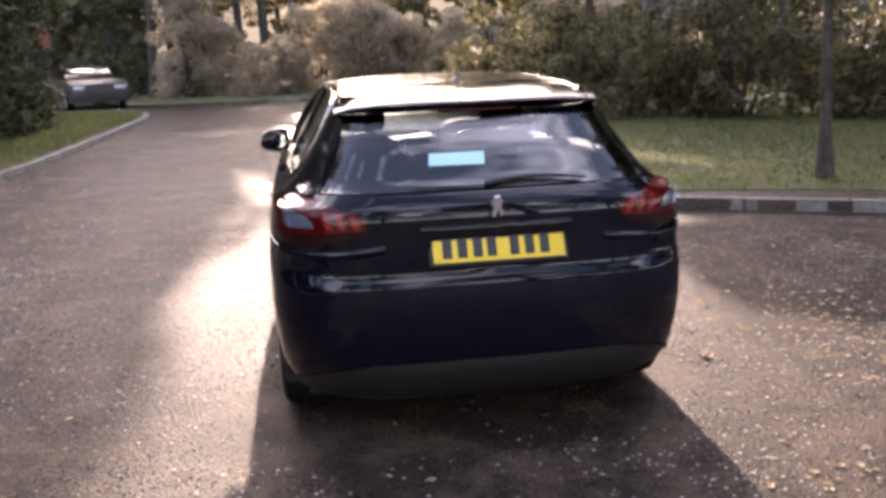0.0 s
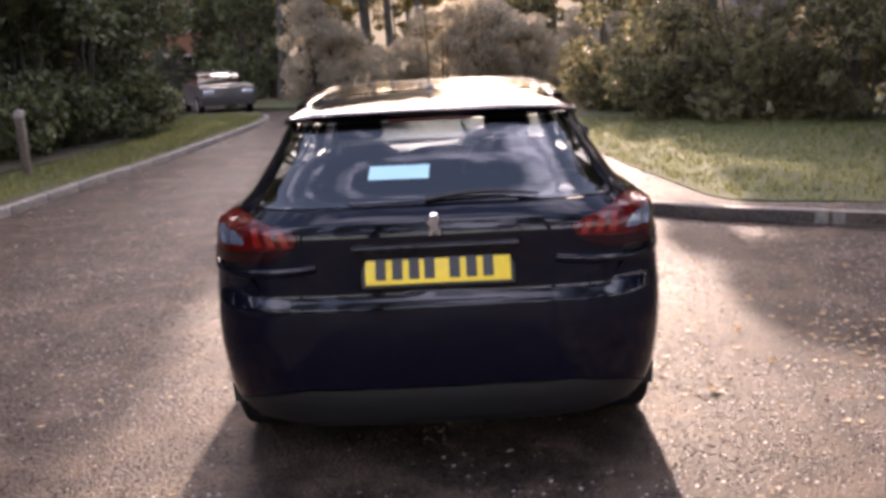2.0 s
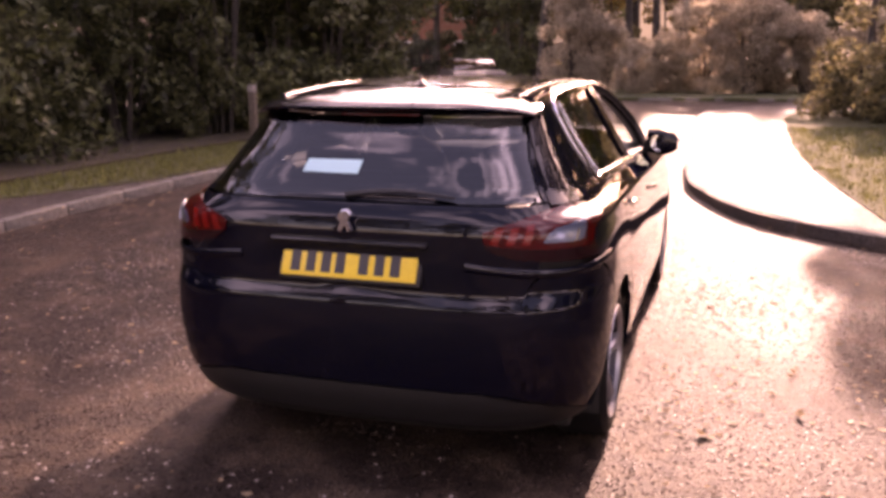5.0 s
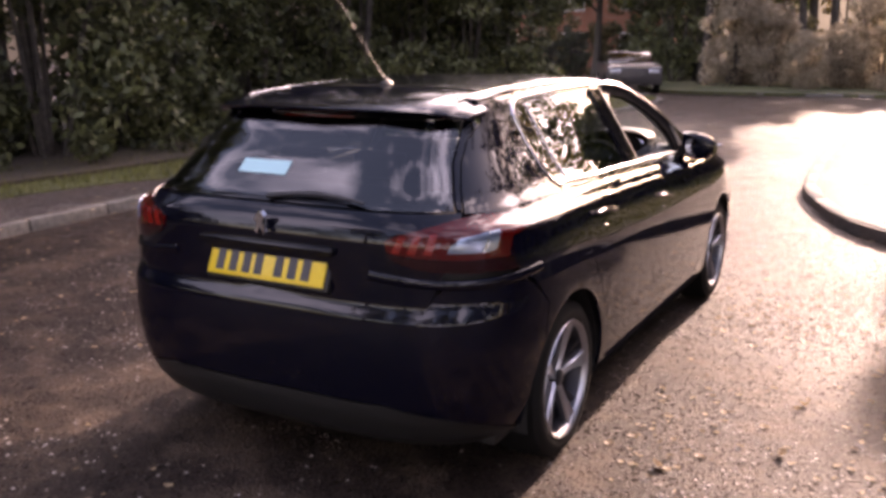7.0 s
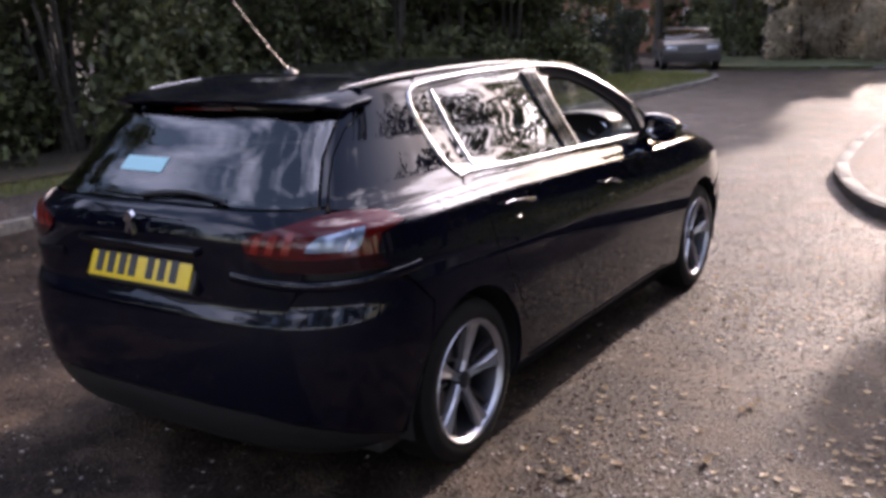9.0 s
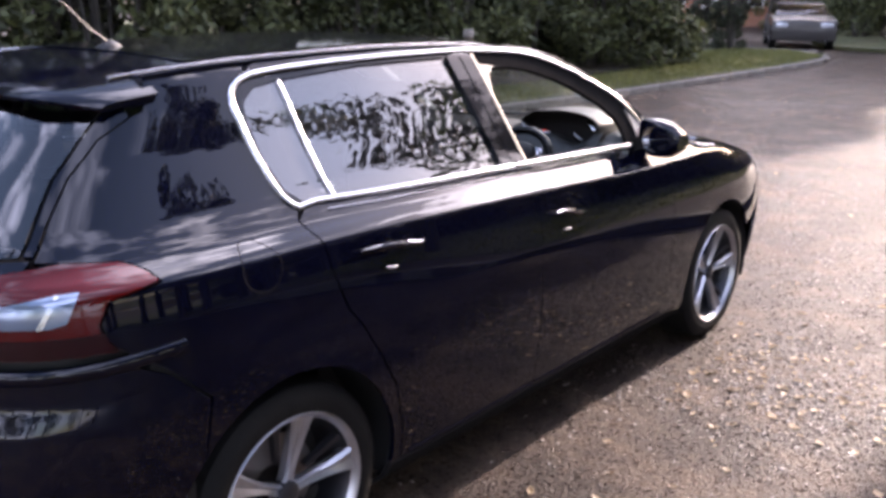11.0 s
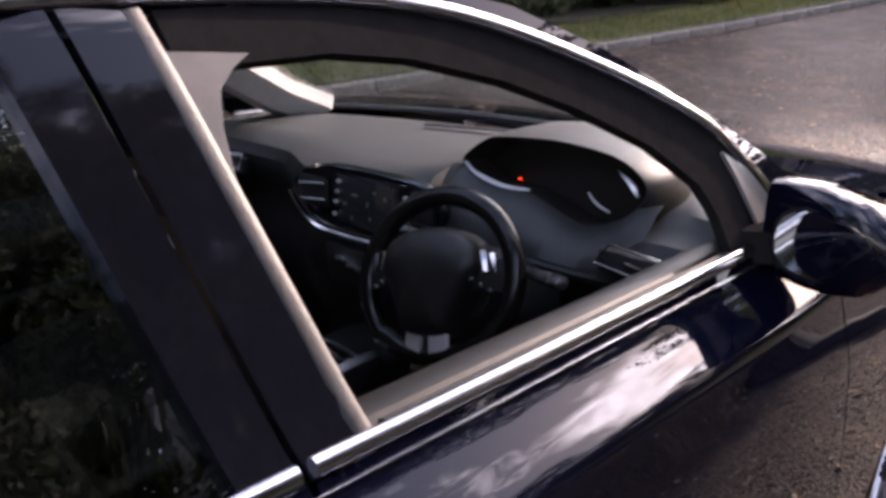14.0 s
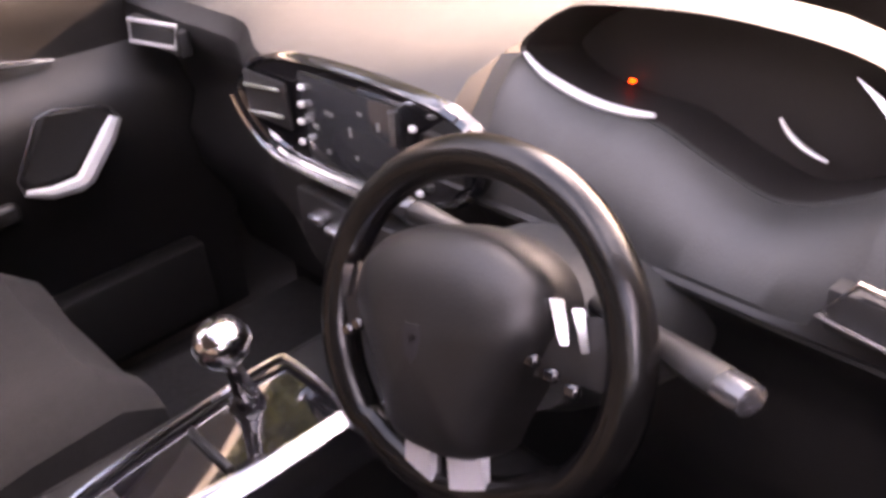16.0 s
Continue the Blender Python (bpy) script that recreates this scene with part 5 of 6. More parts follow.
        for k in range(3):
            z0 = .25 + .25 * k
            a = [pts[0][0] + (pts[1][0] - pts[0][0]) * z0 + .006, y + .006, pts[0][1] + (pts[1][1] - pts[0][1]) * z0]
            b = [pts[3][0] + (pts[2][0] - pts[3][0]) * z0 - .006, y + .006, pts[3][1] + (pts[2][1] - pts[3][1]) * z0]
            part("vent_slat", tube([a, b], .004, 4, flat=.4), TRIM_BLACK, vent)
        if slide:
            part("vent_slider", tube([(slide[0], y - .004, slide[2] + .003), (slide[1], y - .004, slide[2] - .002)], .003, 6), CHROME, vent)
    # demister slats at the end of the dash top
    for k in range(5):
        bm = bmesh.new()
        rounded_box(bm, -.0022, .0022, -.03, .03, -.004, .004, .001, 1, Matrix.Translation((.645 + .011 * k, 2.715, 1.012 - .004 * k)) @ Matrix.Rotation(radians(-30), 4, "Z"))
        part("demister_slat", bm, SEAL, dash)
    part("scuttle_seam", tube(flowing([(-.24, 3.045, 1.006), (-.05, 3.10, 1.007), (.17, 3.125, 1.012), (.30, 3.12, 1.010)], 4), .009, 6, flat=.4), SEAL, dash)


def build_steering_wheel(car):
    c = Vector((.357, 2.456, .923))
    column = Matrix.Translation(c) @ Matrix.Rotation(radians(-24), 4, "X")
    m = column @ Matrix.Rotation(radians(-13), 4, "Y")

    def at(x, y, z):
        return m @ Vector((x, y, z))
    ring = []
    for k in range(64):
        a = 2 * math.pi * k / 64
        flat = .92 if math.sin(a) < -.75 else 1.0
        ring.append(at(.155 * math.cos(a), 0, .139 * math.sin(a) * flat))
    wheel = part("steering_wheel", tube(ring, .0175, 14, True), LEATHER, car, "small leather steering wheel")
    # airbag cover
    pts = flowing([(-.088, .056), (-.05, .078), (0, .084), (.05, .078), (.088, .056), (.099, .022), (.082, -.012), (.056, -.060), (.036, -.092), (-.036, -.092), (-.056, -.060), (-.082, -.012), (-.099, .022)], 4, True)
    rings = [[at(x * k, y, z * k) for x, z in pts] for k, y in ((1.0, .02), (1.0, -.014), (.975, -.026), (.93, -.034), (.80, -.045), (.45, -.055), (.05, -.058))]
    part("airbag_cover", lofted(rings, True, True), DASH_LOW, wheel, "padded airbag cover")
    mark = bmesh.new()
    pl = [(-.012, .020), (.012, .020), (.014, .004), (.009, -.014), (.0, -.024), (-.009, -.014), (-.014, .004)]
    lo, hi = [mark.verts.new(at(x * .75, -.053, z * .75 - .002)) for x, z in pl], [mark.verts.new(at(x * .68, -.058, z * .68 - .002)) for x, z in pl]
    for i in range(len(pl)):
        mark.faces.new((lo[i], lo[i - 1], hi[i - 1], hi[i]))
    mark.faces.new(hi)
    part("maker_mark", mark, ALLOY_DARK, wheel, smooth=False)
    for s in (1, -1):
        rings = []
        for t in np.linspace(0, 1, 6):
            x, w = .055 + .105 * t, .030 - .006 * math.sin(math.pi * t)
            rings.append([at(s * x, y, .008 + w * z) for y, z in ((-.012 + .01 * t, -1), (-.020 + .014 * t, 0), (-.012 + .01 * t, 1), (.012, .7), (.012, -.7))])
        part("wheel_spoke", lofted(rings, True, True), TRIM_BLACK, wheel)
        for x0, x1, top, low in ((.092, .110, .044, .012), (.115, .127, .040, .010)):
            rings = []
            for t in np.linspace(0, 1, 5):
                z, w = top + (low - top) * t, (x1 - x0) * (1 - .55 * t)
                rings.append([at(s * (x1 - w + .004 * t), -.021 + .004 * t, z), at(s * (x1 - w / 2 + .004 * t), -.026 + .004 * t, z), at(s * (x1 + .004 * t), -.021 + .004 * t, z), at(s * (x1 - w / 2 + .004 * t), -.010, z)])
            part("spoke_trim", lofted(rings, True, True), SATIN, wheel, "satin trim beside the airbag cover")
        for k in range(3):
            bm = bmesh.new()
            rounded_box(bm, -.006, .006, -.004, .004, -.005, .005, .002, 1, m @ Matrix.Translation((s * (.088 + .016 * k), -.024 + .003 * k, -.002 - .008 * k)))
            part("spoke_switch", bm, PIANO, wheel)
    rings = []
    for t in np.linspace(0, 1, 6):
        z, w = -.062 - .088 * t, .030 + .006 * t
        rings.append([at(w * x, y, z) for x, y in ((-1, -.012 + .006 * t), (0, -.018 + .008 * t), (1, -.012 + .006 * t), (.7, .012), (-.7, .012))])
    part("lower_spoke", lofted(rings, True, True), PIANO, wheel)
    for s in (1, -1):
        rings = []
        for t in np.linspace(0, 1, 5):
            z = -.078 - .048 * t
            x0, x1 = s * (.008 + .002 * t), s * (.040 + .006 * t)
            rings.append([at(x0, -.024 + .008 * t, z), at(x1, -.020 + .008 * t, z), at(x1, -.008, z), at(x0, -.008, z)])
        part("lower_spoke_trim", lofted(rings, True, True), PULL, wheel, smooth=False)
    part("steering_column", turned([(0, .05), (.02, .058), (.10, .066), (.20, .072)], Matrix.Translation(c) @ Matrix.Rotation(radians(-24), 4, "X") @ Matrix.Translation((0, .03, 0)) @ Matrix.Rotation(radians(90), 4, "Z") @ Matrix.Diagonal((1, 1, .75, 1)), 20), DASH_LOW, car)
    rings = []
    for y, w, h, dz in ((.035, .085, .052, .0), (.07, .095, .060, .004), (.13, .10, .064, .010), (.22, .10, .06, .02)):
        rings.append([column @ Vector((w * (abs(math.cos(a)) ** .6) * (1 if math.cos(a) > 0 else -1), y, dz + h * (abs(math.sin(a)) ** .7) * (1 if math.sin(a) > 0 else -1))) for a in (2 * math.pi * k / 20 for k in range(20))])
    part("column_cover", lofted(rings, True, True), DASH, car, "dark grey steering column cover")
    for s, tip, z in ((1, (.588, 2.482, .968), .945), (-1, (.218, 2.515, .962), .950)):
        root = (.375 + s * .055, 2.53, z)
        mid = tuple((a + b) / 2 for a, b in zip(root, tip))
        stalk = part("column_stalk", tube(flowing([root, mid, tip], 5), [.009, .009, .010, .010, .011, .012, .013, .014, .014, .011, .005], 10, flat=.75), TRIM_BLACK, car, "black column stalk with bright end")
        end = [tuple(a + (b - a) * t for a, b in zip(mid, tip)) for t in (.72, .86, 1.0, 1.06)]
        part("stalk_tip", tube(end, [.0142, .0146, .013, .005], 10, flat=.8), STALK_TIP, stalk)


def build_console(car):
    con = box_part("centre_console", (-.03, .165, 1.85, 2.62, .30, .69), DASH_LOW, car, .025, 3, None, "dark centre console")
    loop = [(.030, 2.21), (.012, 2.33), (.002, 2.455), (.022, 2.475), (.125, 2.468), (.138, 2.44), (.128, 2.32), (.115, 2.22), (.09, 2.195), (.05, 2.195)]
    ring = flowing([(x, y, .700 + .01 * (y - 2.2)) for x, y in loop], 4, True)
    part("console_chrome", tube(ring, .0042, 6, True), CHROME, con, "chrome frame round the gear lever")
    bm = bmesh.new()
    bm.faces.new([bm.verts.new((x, y, .6935)) for x, y, z in ring])
    part("console_panel", bm, PIANO, con, "gloss black panel round the gear lever", smooth=False)
    # satin strip along the driver's side, wrapping round the rear end of the frame
    rings = []
    for x, y, nx, ny, lift, w in ((.156, 2.50, 1, 0, .010, .016), (.156, 2.46, 1, 0, .014, .016), (.156, 2.35, 1, 0, .012, .016), (.152, 2.25, 1, -.05, .009, .017),
                                  (.142, 2.205, .85, -.5, .006, .019), (.118, 2.178, .5, -.86, .003, .021), (.08, 2.168, 0, -1, .001, .022), (.042, 2.174, -.35, -.93, .0, .020), (.020, 2.19, -.8, -.6, -.003, .012)):
        rings.append([(x + nx * w * k, y + ny * w * k, .69 + lift + dz) for k, dz in ((-1, -.002), (-.7, .010), (.6, .006), (1, -.016), (1, -.05), (-1, -.05))])
    part("console_side_trim", lofted(rings, True, True), SATIN, con, "satin metal strip along the console")
    box_part("tray_lip", (.03, .115, 2.33, 2.338, .693, .703), DASH_LOW, con, .002)
    bm = bmesh.new()
    rounded_box(bm, .048, .085, 2.205, 2.235, .694, .702, .003)
    part("brake_switch", bm, DASH_LOW, con)
    bm = bmesh.new()
    rounded_box(bm, .064, .070, 2.214, 2.220, .7015, .7030, .0006, 1)
    part("brake_light", bm, RED_LIGHT, con, "small red parking-brake light")
    lever = part("gear_lever", tube([(.032, 2.404, .69), (.036, 2.400, .73), (.042, 2.392, .775)], [.022, .012, .009], 10), SATIN, con, "gear lever with ball knob")
    up = Matrix.Translation((.042, 2.392, .766)) @ Matrix.Rotation(radians(8), 4, "X") @ Matrix.Rotation(radians(6), 4, "Y") @ Matrix.Rotation(radians(-90), 4, "Y")
    part("gear_knob", turned([(0, .010), (.006, .018), (.018, .027), (.030, .031), (.042, .028), (.050, .020), (.054, .001)], up, 24), CHROME, lever, "polished ball knob")
    part("knob_band", turned([(.014, .0262), (.018, .0292), (.026, .0318), (.030, .0315)], up, 24), PIANO, lever)
    part("lever_boot", turned([(-.074, .022), (-.064, .019), (-.055, .012), (-.035, .0095), (-.012, .009)], up, 20), PIANO, lever)
    box_part("armrest", (.0, .135, 1.72, 2.02, .70, .80), CLOTH, con, .03, 3)


def build_seats(car):
    for x in (-.385, .385):
        rings = []
        for k, (y, z, w, h) in enumerate(((1.80, .47, .22, .10), (1.90, .49, .245, .12), (2.05, .50, .25, .12), (2.20, .525, .25, .12), (2.32, .535, .245, .105), (2.375, .52, .235, .06))):
            ring = []
            for q in range(20):
                a = 2 * math.pi * q / 20
                cx, sz = math.cos(a), math.sin(a)
                bol = .045 * math.sin(min(max(0, abs(cx) - .35) / .5, 1) * math.pi / 2) if sz > 0 else 0
                ring.append((x + w * abs(cx) ** .8 * (1 if cx > 0 else -1), y, z + h * abs(sz) ** .7 * (1 if sz > 0 else -1) + bol))
            rings.append(ring)
        seat = part("front_seat", lofted(rings, True, True), CLOTH, car, "dark cloth front seat")
        rings = []
        for z, y, w, d in ((.52, 1.80, .21, .07), (.65, 1.775, .24, .085), (.85, 1.73, .25, .085), (1.0, 1.69, .235, .075), (1.10, 1.665, .19, .06), (1.14, 1.655, .12, .04)):
            ring = []
            for q in range(18):
                a = 2 * math.pi * q / 18
                cx, sy = math.cos(a), math.sin(a)
                ring.append((x + w * abs(cx) ** .55 * (1 if cx > 0 else -1), y + d * abs(sy) ** .7 * (1 if sy > 0 else -1) + (.04 * max(0, abs(cx) - .6) if sy > 0 else 0), z))
            rings.append(ring)
        part("backrest", lofted(rings, True, True), CLOTH, seat)
        for dx in (-.06, .06):
            part("headrest_post", tube([(x + dx, 1.655, 1.10), (x + dx, 1.64, 1.21)], .006, 6), CHROME, seat)
        box_part("headrest", (x - .12, x + .12, 1.60, 1.69, 1.17, 1.32), CLOTH, seat, .035, 3)
    bench = box_part("rear_seat", (-.66, .66, .98, 1.48, .38, .56), CLOTH, car, .06, 3, None, "dark cloth rear bench")
    box_part("bench_back", (-.66, .66, -.07, .07, 0, .58), CLOTH, bench, .05, 3, Matrix.Translation((0, .98, .50)) @ Matrix.Rotation(radians(16), 4, "X"))
    for x in (-.40, 0, .40):
        box_part("rear_headrest", (x - .12, x + .12, .755, .835, 1.05, 1.17), CLOTH, bench, .03, 3)
    box_part("parcel_shelf", (-.58, .58, .22, .78, 1.0, 1.02), TRIM_BLACK, car, .006)
    box_part("cabin_carpet", (-.74, .74, .45, 2.95, .24, .27), CARPET, car, .01)
    box_part("bulkhead", (-.76, .76, 2.93, 2.98, .24, .93), SEAL, car, .005)
    for x, col in ((.33, TRIM_BLACK), (.42, TRIM_BLACK), (.22, TRIM_BLACK)):
        box_part("foot_pedal", (x - .025, x + .025, 2.70, 2.715, .36, .43), col, car, .006)


def build_door_cards(car):
    for s in (1, -1):
        rings = []
        for y in np.linspace(1.90, 2.80, 19):
            zt = belt(y) + .010
            xo = half(y, zt) - .012
            swell = .05 if s < 0 else .0
            prof = [(xo - .008, zt - .012), (xo - .018, zt - .001), (xo - .040, zt + .001), (xo - .062, zt - .008), (xo - .072, zt - .03), (xo - .070, zt - .07), (xo - .075, zt - .12), (xo - .075 - swell, zt - .165), (xo - .08 - 1.3 * swell, zt - .21), (xo - .08 - 1.2 * swell, zt - .32), (xo - .07 - .4 * swell, zt - .42), (xo - .04, zt - .60), (xo - .03, .28)]
            rings.append([(s * x, y, z) for x, z in prof])
        card = part("front_door_card", lofted(rings, False, False), DASH_LOW, car, "dark door lining")
        part("window_seal", strip([(s * y, belt(y) + .014) for y in np.linspace(1.95, 2.70, 12)], .010, .006, off=-.014), SEAL, card)
        # grab handle with a bright frame, and the latch lever
        x = s * (.612 if s < 0 else .69)
        part("pull_handle", tube([(x, 2.583, .812), (x, 2.560, .784), (x, 2.508, .730), (x, 2.495, .725), (x, 2.45, .727), (x, 2.41, .742)], [.010, .014, .014, .013, .010, .005], 8, flat=1.1), PULL, card, "satin metal pull handle")
        part("pull_trim", tube([(x, 2.583, .812), (x, 2.574, .832), (x, 2.545, .843), (x, 2.49, .855), (x, 2.46, .850), (x, 2.405, .765), (x, 2.41, .742)], [.008, .004, .003, .003, .003, .003, .004], 8), STALK_TIP, card)
        bm = lofted([[(s * (.625 if s < 0 else .70) + s * d, y, z) for y, z in ((2.56, .815), (2.54, .835), (2.48, .845), (2.42, .762), (2.43, .745), (2.50, .742))] for d in (0, .03)], True, True)
        part("handle_pocket", bm, SEAL, card)
        part("latch_lever", tube([(s * .690, 2.442, .924), (s * .682, 2.475, .919), (s * .688, 2.54, .906)], [.012, .007, .004], 8), CHROME, card, "chrome latch lever")
        box_part("armrest_ledge", (min(s * (.62 if s < 0 else .69), s * .74), max(s * (.62 if s < 0 else .69), s * .74), 1.95, 2.40, .69, .73), DASH_LOW, card, .015, 3)
        box_part("door_pocket", (min(s * .66, s * .72), max(s * .66, s * .72), 2.05, 2.70, .34, .50), DASH_LOW, card, .015, 2)
        rings = []
        for y in np.linspace(1.02, 1.84, 12):
            zt = belt(y) + .004
            xo = half(y, zt) - .014
            rings.append([(s * xx, y, z) for xx, z in ((xo - .006, zt), (xo - .04, zt), (xo - .06, zt - .03), (xo - .05, zt - .2), (xo - .07, zt - .35), (xo - .04, .30))])
        part("rear_door_card", lofted(rings, False, False), DASH_LOW, car)


car = build_car()


# ---- trees, shrubs, hedge ----
BARK = grainy(material("bark", (0.06, 0.05, 0.04), 0.95), (0.025, 0.020, 0.016), (0.11, 0.095, 0.075), 12, 0.9, 30, 0.02, big=(1.5, 0.4))
LEAF_DARK = translucent_leaf("evergreen_leaf", (0.020, 0.026, 0.009), (0.075, 0.085, 0.030), 0.25, 0.6)
LEAF_GREEN = translucent_leaf("broad_leaf", (0.022, 0.032, 0.008), (0.085, 0.10, 0.025), 0.5, 0.45)
LEAF_AUTUMN = translucent_leaf("autumn_leaf", (0.05, 0.045, 0.010), (0.20, 0.14, 0.03), 0.5, 0.45)


def leaf_cloud(clumps, per, size, seed):
    """Mesh data of many small leaves round the clumps (x, y, z, radius)."""
    rnd = np.random.RandomState(seed)
    centres = []
    for x, y, z, r in clumps:
        d = rnd.normal(size=(per, 3))
        d /= np.linalg.norm(d, axis=1)[:, None]
        rad = r * rnd.uniform(.35, 1.0, (per, 1)) ** .55
        centres.append(np.array((x, y, z)) + d * rad * np.array((1, 1, .8)))
    c = np.concatenate(centres)
    n = len(c)
    a = rnd.normal(size=(n, 3))
    a /= np.linalg.norm(a, axis=1)[:, None]
    b = np.cross(a, rnd.normal(size=(n, 3)))
    b /= np.linalg.norm(b, axis=1)[:, None]
    s = rnd.uniform(size[0], size[1], (n, 1))
    vs = np.stack([c - a * s, c + b * s * .45, c + a * s, c - b * s * .45], 1).reshape(-1, 3)
    return vs, [(4 * i, 4 * i + 1, 4 * i + 2, 4 * i + 3) for i in range(n)]


def cloud_mesh(name, clumps, per, size, seed, mat):
    vs, fs = leaf_cloud(clumps, per, size, seed)
    me = bpy.data.meshes.new(name)
    me.from_pydata(vs.tolist(), [], fs)
    me.materials.append(mat)
    return me


def build_tree(height, spread, crown_from, mat, seed, per=130, leaf=(.07, .14), label="", limbs=9, name="tree", category="tree", thick=.2):
    rnd = random.Random(seed)
    root = thing(name, label, category)
    trunk = []
    for k in range(9):
        t = k / 8
        trunk.append((math.sin(t * 3 + seed) * .12 * height * .1, math.cos(t * 2.3 + seed) * .1 * height * .1, height * .86 * t))
    bm = tube(trunk, [thick * (1.5 if k == 0 else 1 - .1 * k) for k in range(9)], 10)
    clumps = []
    for k in range(limbs):
        t = crown_from + (1 - crown_from) * (k + .5) / limbs
        i = min(int(t * 8), 7)
        p = np.array(trunk[i]) + (np.array(trunk[i + 1]) - np.array(trunk[i])) * (t * 8 - i)
        a = k * 2.4 + rnd.uniform(-.4, .4)
        reach = spread * (1.05 - .7 * t) * rnd.uniform(.75, 1.15)
        end = p + np.array((math.cos(a) * reach, math.sin(a) * reach, height * rnd.uniform(.06, .16)))
        mid = (p + end) / 2 + np.array((0, 0, height * .02))
        merge(bm, tube([tuple(p), tuple(mid), tuple(end)], [thick * .38 * (1 - .6 * t), thick * .22, thick * .07], 6))
        for q in range(5):
            f = rnd.uniform(.4, 1.1)
            c = p + (end - p) * f + np.array([rnd.gauss(0, spread * .16) for _ in range(3)])
            clumps.append((*c, spread * rnd.uniform(.14, .30)))
    for q in range(5):
        clumps.append((rnd.gauss(0, spread * .2), rnd.gauss(0, spread * .2), height * rnd.uniform(.84, 1.0), spread * rnd.uniform(.15, .28)))
    part("trunk", bm, BARK, root, "dark ridged bark")
    crown = new("crown", cloud_mesh("crown", clumps, per, leaf, seed, mat))
    crown.parent = root
    return root


def build_shrub(height, width, mat, seed, per=150, leaf=(.04, .085), label="", name="shrub", clump_n=34):
    rnd = random.Random(seed)
    root = thing(name, label, "shrub")
    bm = None
    for k in range(7):
        a = rnd.uniform(0, 6.283)
        r = width * rnd.uniform(.1, .42)
        pts = [(math.cos(a) * r * .2, math.sin(a) * r * .2, 0), (math.cos(a) * r * .6, math.sin(a) * r * .6, height * .45), (math.cos(a) * r, math.sin(a) * r, height * rnd.uniform(.7, .95))]
        t = tube(pts, [.045, .03, .012], 6)
        bm = t if bm is None else merge(bm, t)
    part("stem", bm, BARK, root)
    clumps = []
    for _ in range(clump_n):
        h = rnd.random()
        w = width * .5 * math.sqrt(max(.08, 1 - (2 * h - .8) ** 2 * .55))
        a, r = rnd.uniform(0, 6.283), w * math.sqrt(rnd.random())
        clumps.append((math.cos(a) * r, math.sin(a) * r, height * (.04 + .93 * h), width * rnd.uniform(.10, .20)))
    crown = new("foliage", cloud_mesh("foliage", clumps, per, leaf, seed, mat))
    crown.parent = root
    return root


def plant(kinds, spots, group):
    """Copies of the kinds at (x, y, z, size), the first copies being the originals."""
    rnd = random.Random(len(spots))
    used = set()
    for i, (x, y, z, size) in enumerate(spots):
        src = kinds[i % len(kinds)]
        turn = rnd.uniform(0, 6.283)
        if src.name not in used:
            used.add(src.name)
            ob = src
        else:
            ob = copy_thing(src, Matrix())
        ob.location, ob.rotation_euler, ob.scale = (x, y, z), (0, 0, turn), (size, size, size * rnd.uniform(.92, 1.1))
        tagged(ob, group=group)


# the dense wood beside the verge
wall = [build_shrub(3.4, 2.8, LEAF_DARK, s, 150, (.045, .095), "dark evergreen shrub at the edge of the wood") for s in (31, 32, 33)]
rnd = random.Random(7)
spots = []
for k in range(20):
    y = -7 + 1.42 * k
    spots.append((-8.6 + rnd.uniform(-.35, .45), y + rnd.uniform(-.3, .3), STEP + .03, rnd.uniform(.85, 1.15)))
for k in range(12):
    spots.append((-10.6 + rnd.uniform(-.6, .6), -7 + 2.3 * k, STEP + .03, rnd.uniform(1.3, 1.75)))
plant(wall, spots, "shrubs along the wood")
woods = [build_tree(10.5, 3.6, .25, LEAF_DARK, 41, 150, (.07, .15), "tall dark tree in the wood", 11, thick=.19), build_tree(12, 3.4, .35, LEAF_GREEN, 42, 130, (.07, .14), "tall dark tree in the wood", 10, thick=.16)]
spots = [(-9.2, -4.5, .1, .62), (-9.6, 1.0, .1, .86), (-9.0, 5.2, .1, .95), (-9.8, 9.5, .1, 1.05), (-9.2, 14.0, .1, .95), (-12.5, -1.5, .1, .8), (-13, 4.0, .1, .9), (-12.6, 8.0, .1, 1.1), (-13.2, 12.5, .1, 1.2), (-12.4, 17.5, .1, 1.1), (-16, 2, .1, 1.3), (-16.5, 9, .1, 1.3), (9.0, 16.2, .1, .96), (-16, 15, .1, 1.3), (12.4, 15.0, .1, .85), (7.2, 20.6, .1, .9), (15.5, 12.5, .1, .85)]
plant(woods, spots, "trees of the wood")
# clipped dark hedge that ends by the lawn
hedge = [build_shrub(5.2, 3.0, LEAF_DARK, s, 210, (.05, .10), "tall dense dark evergreen hedge plant", "hedge_plant", 46) for s in (51, 52)]
plant(hedge, [(-7.5, 11.6, .1, .95), (-7.4, 13.6, .1, 1.0), (-7.3, 15.6, .1, 1.05), (-7.2, 17.3, .1, 1.0), (-7.7, 18.7, .1, .95), (-9.6, 16.5, .1, 1.1), (-9.6, 19.0, .1, 1.05), (-11.6, 20.2, .1, 1.05)], "hedge plants by the lawn")
LEAF_DULL = translucent_leaf("dull_leaf", (0.05, 0.045, 0.022), (0.16, 0.145, 0.07), 0.55, 0.5)
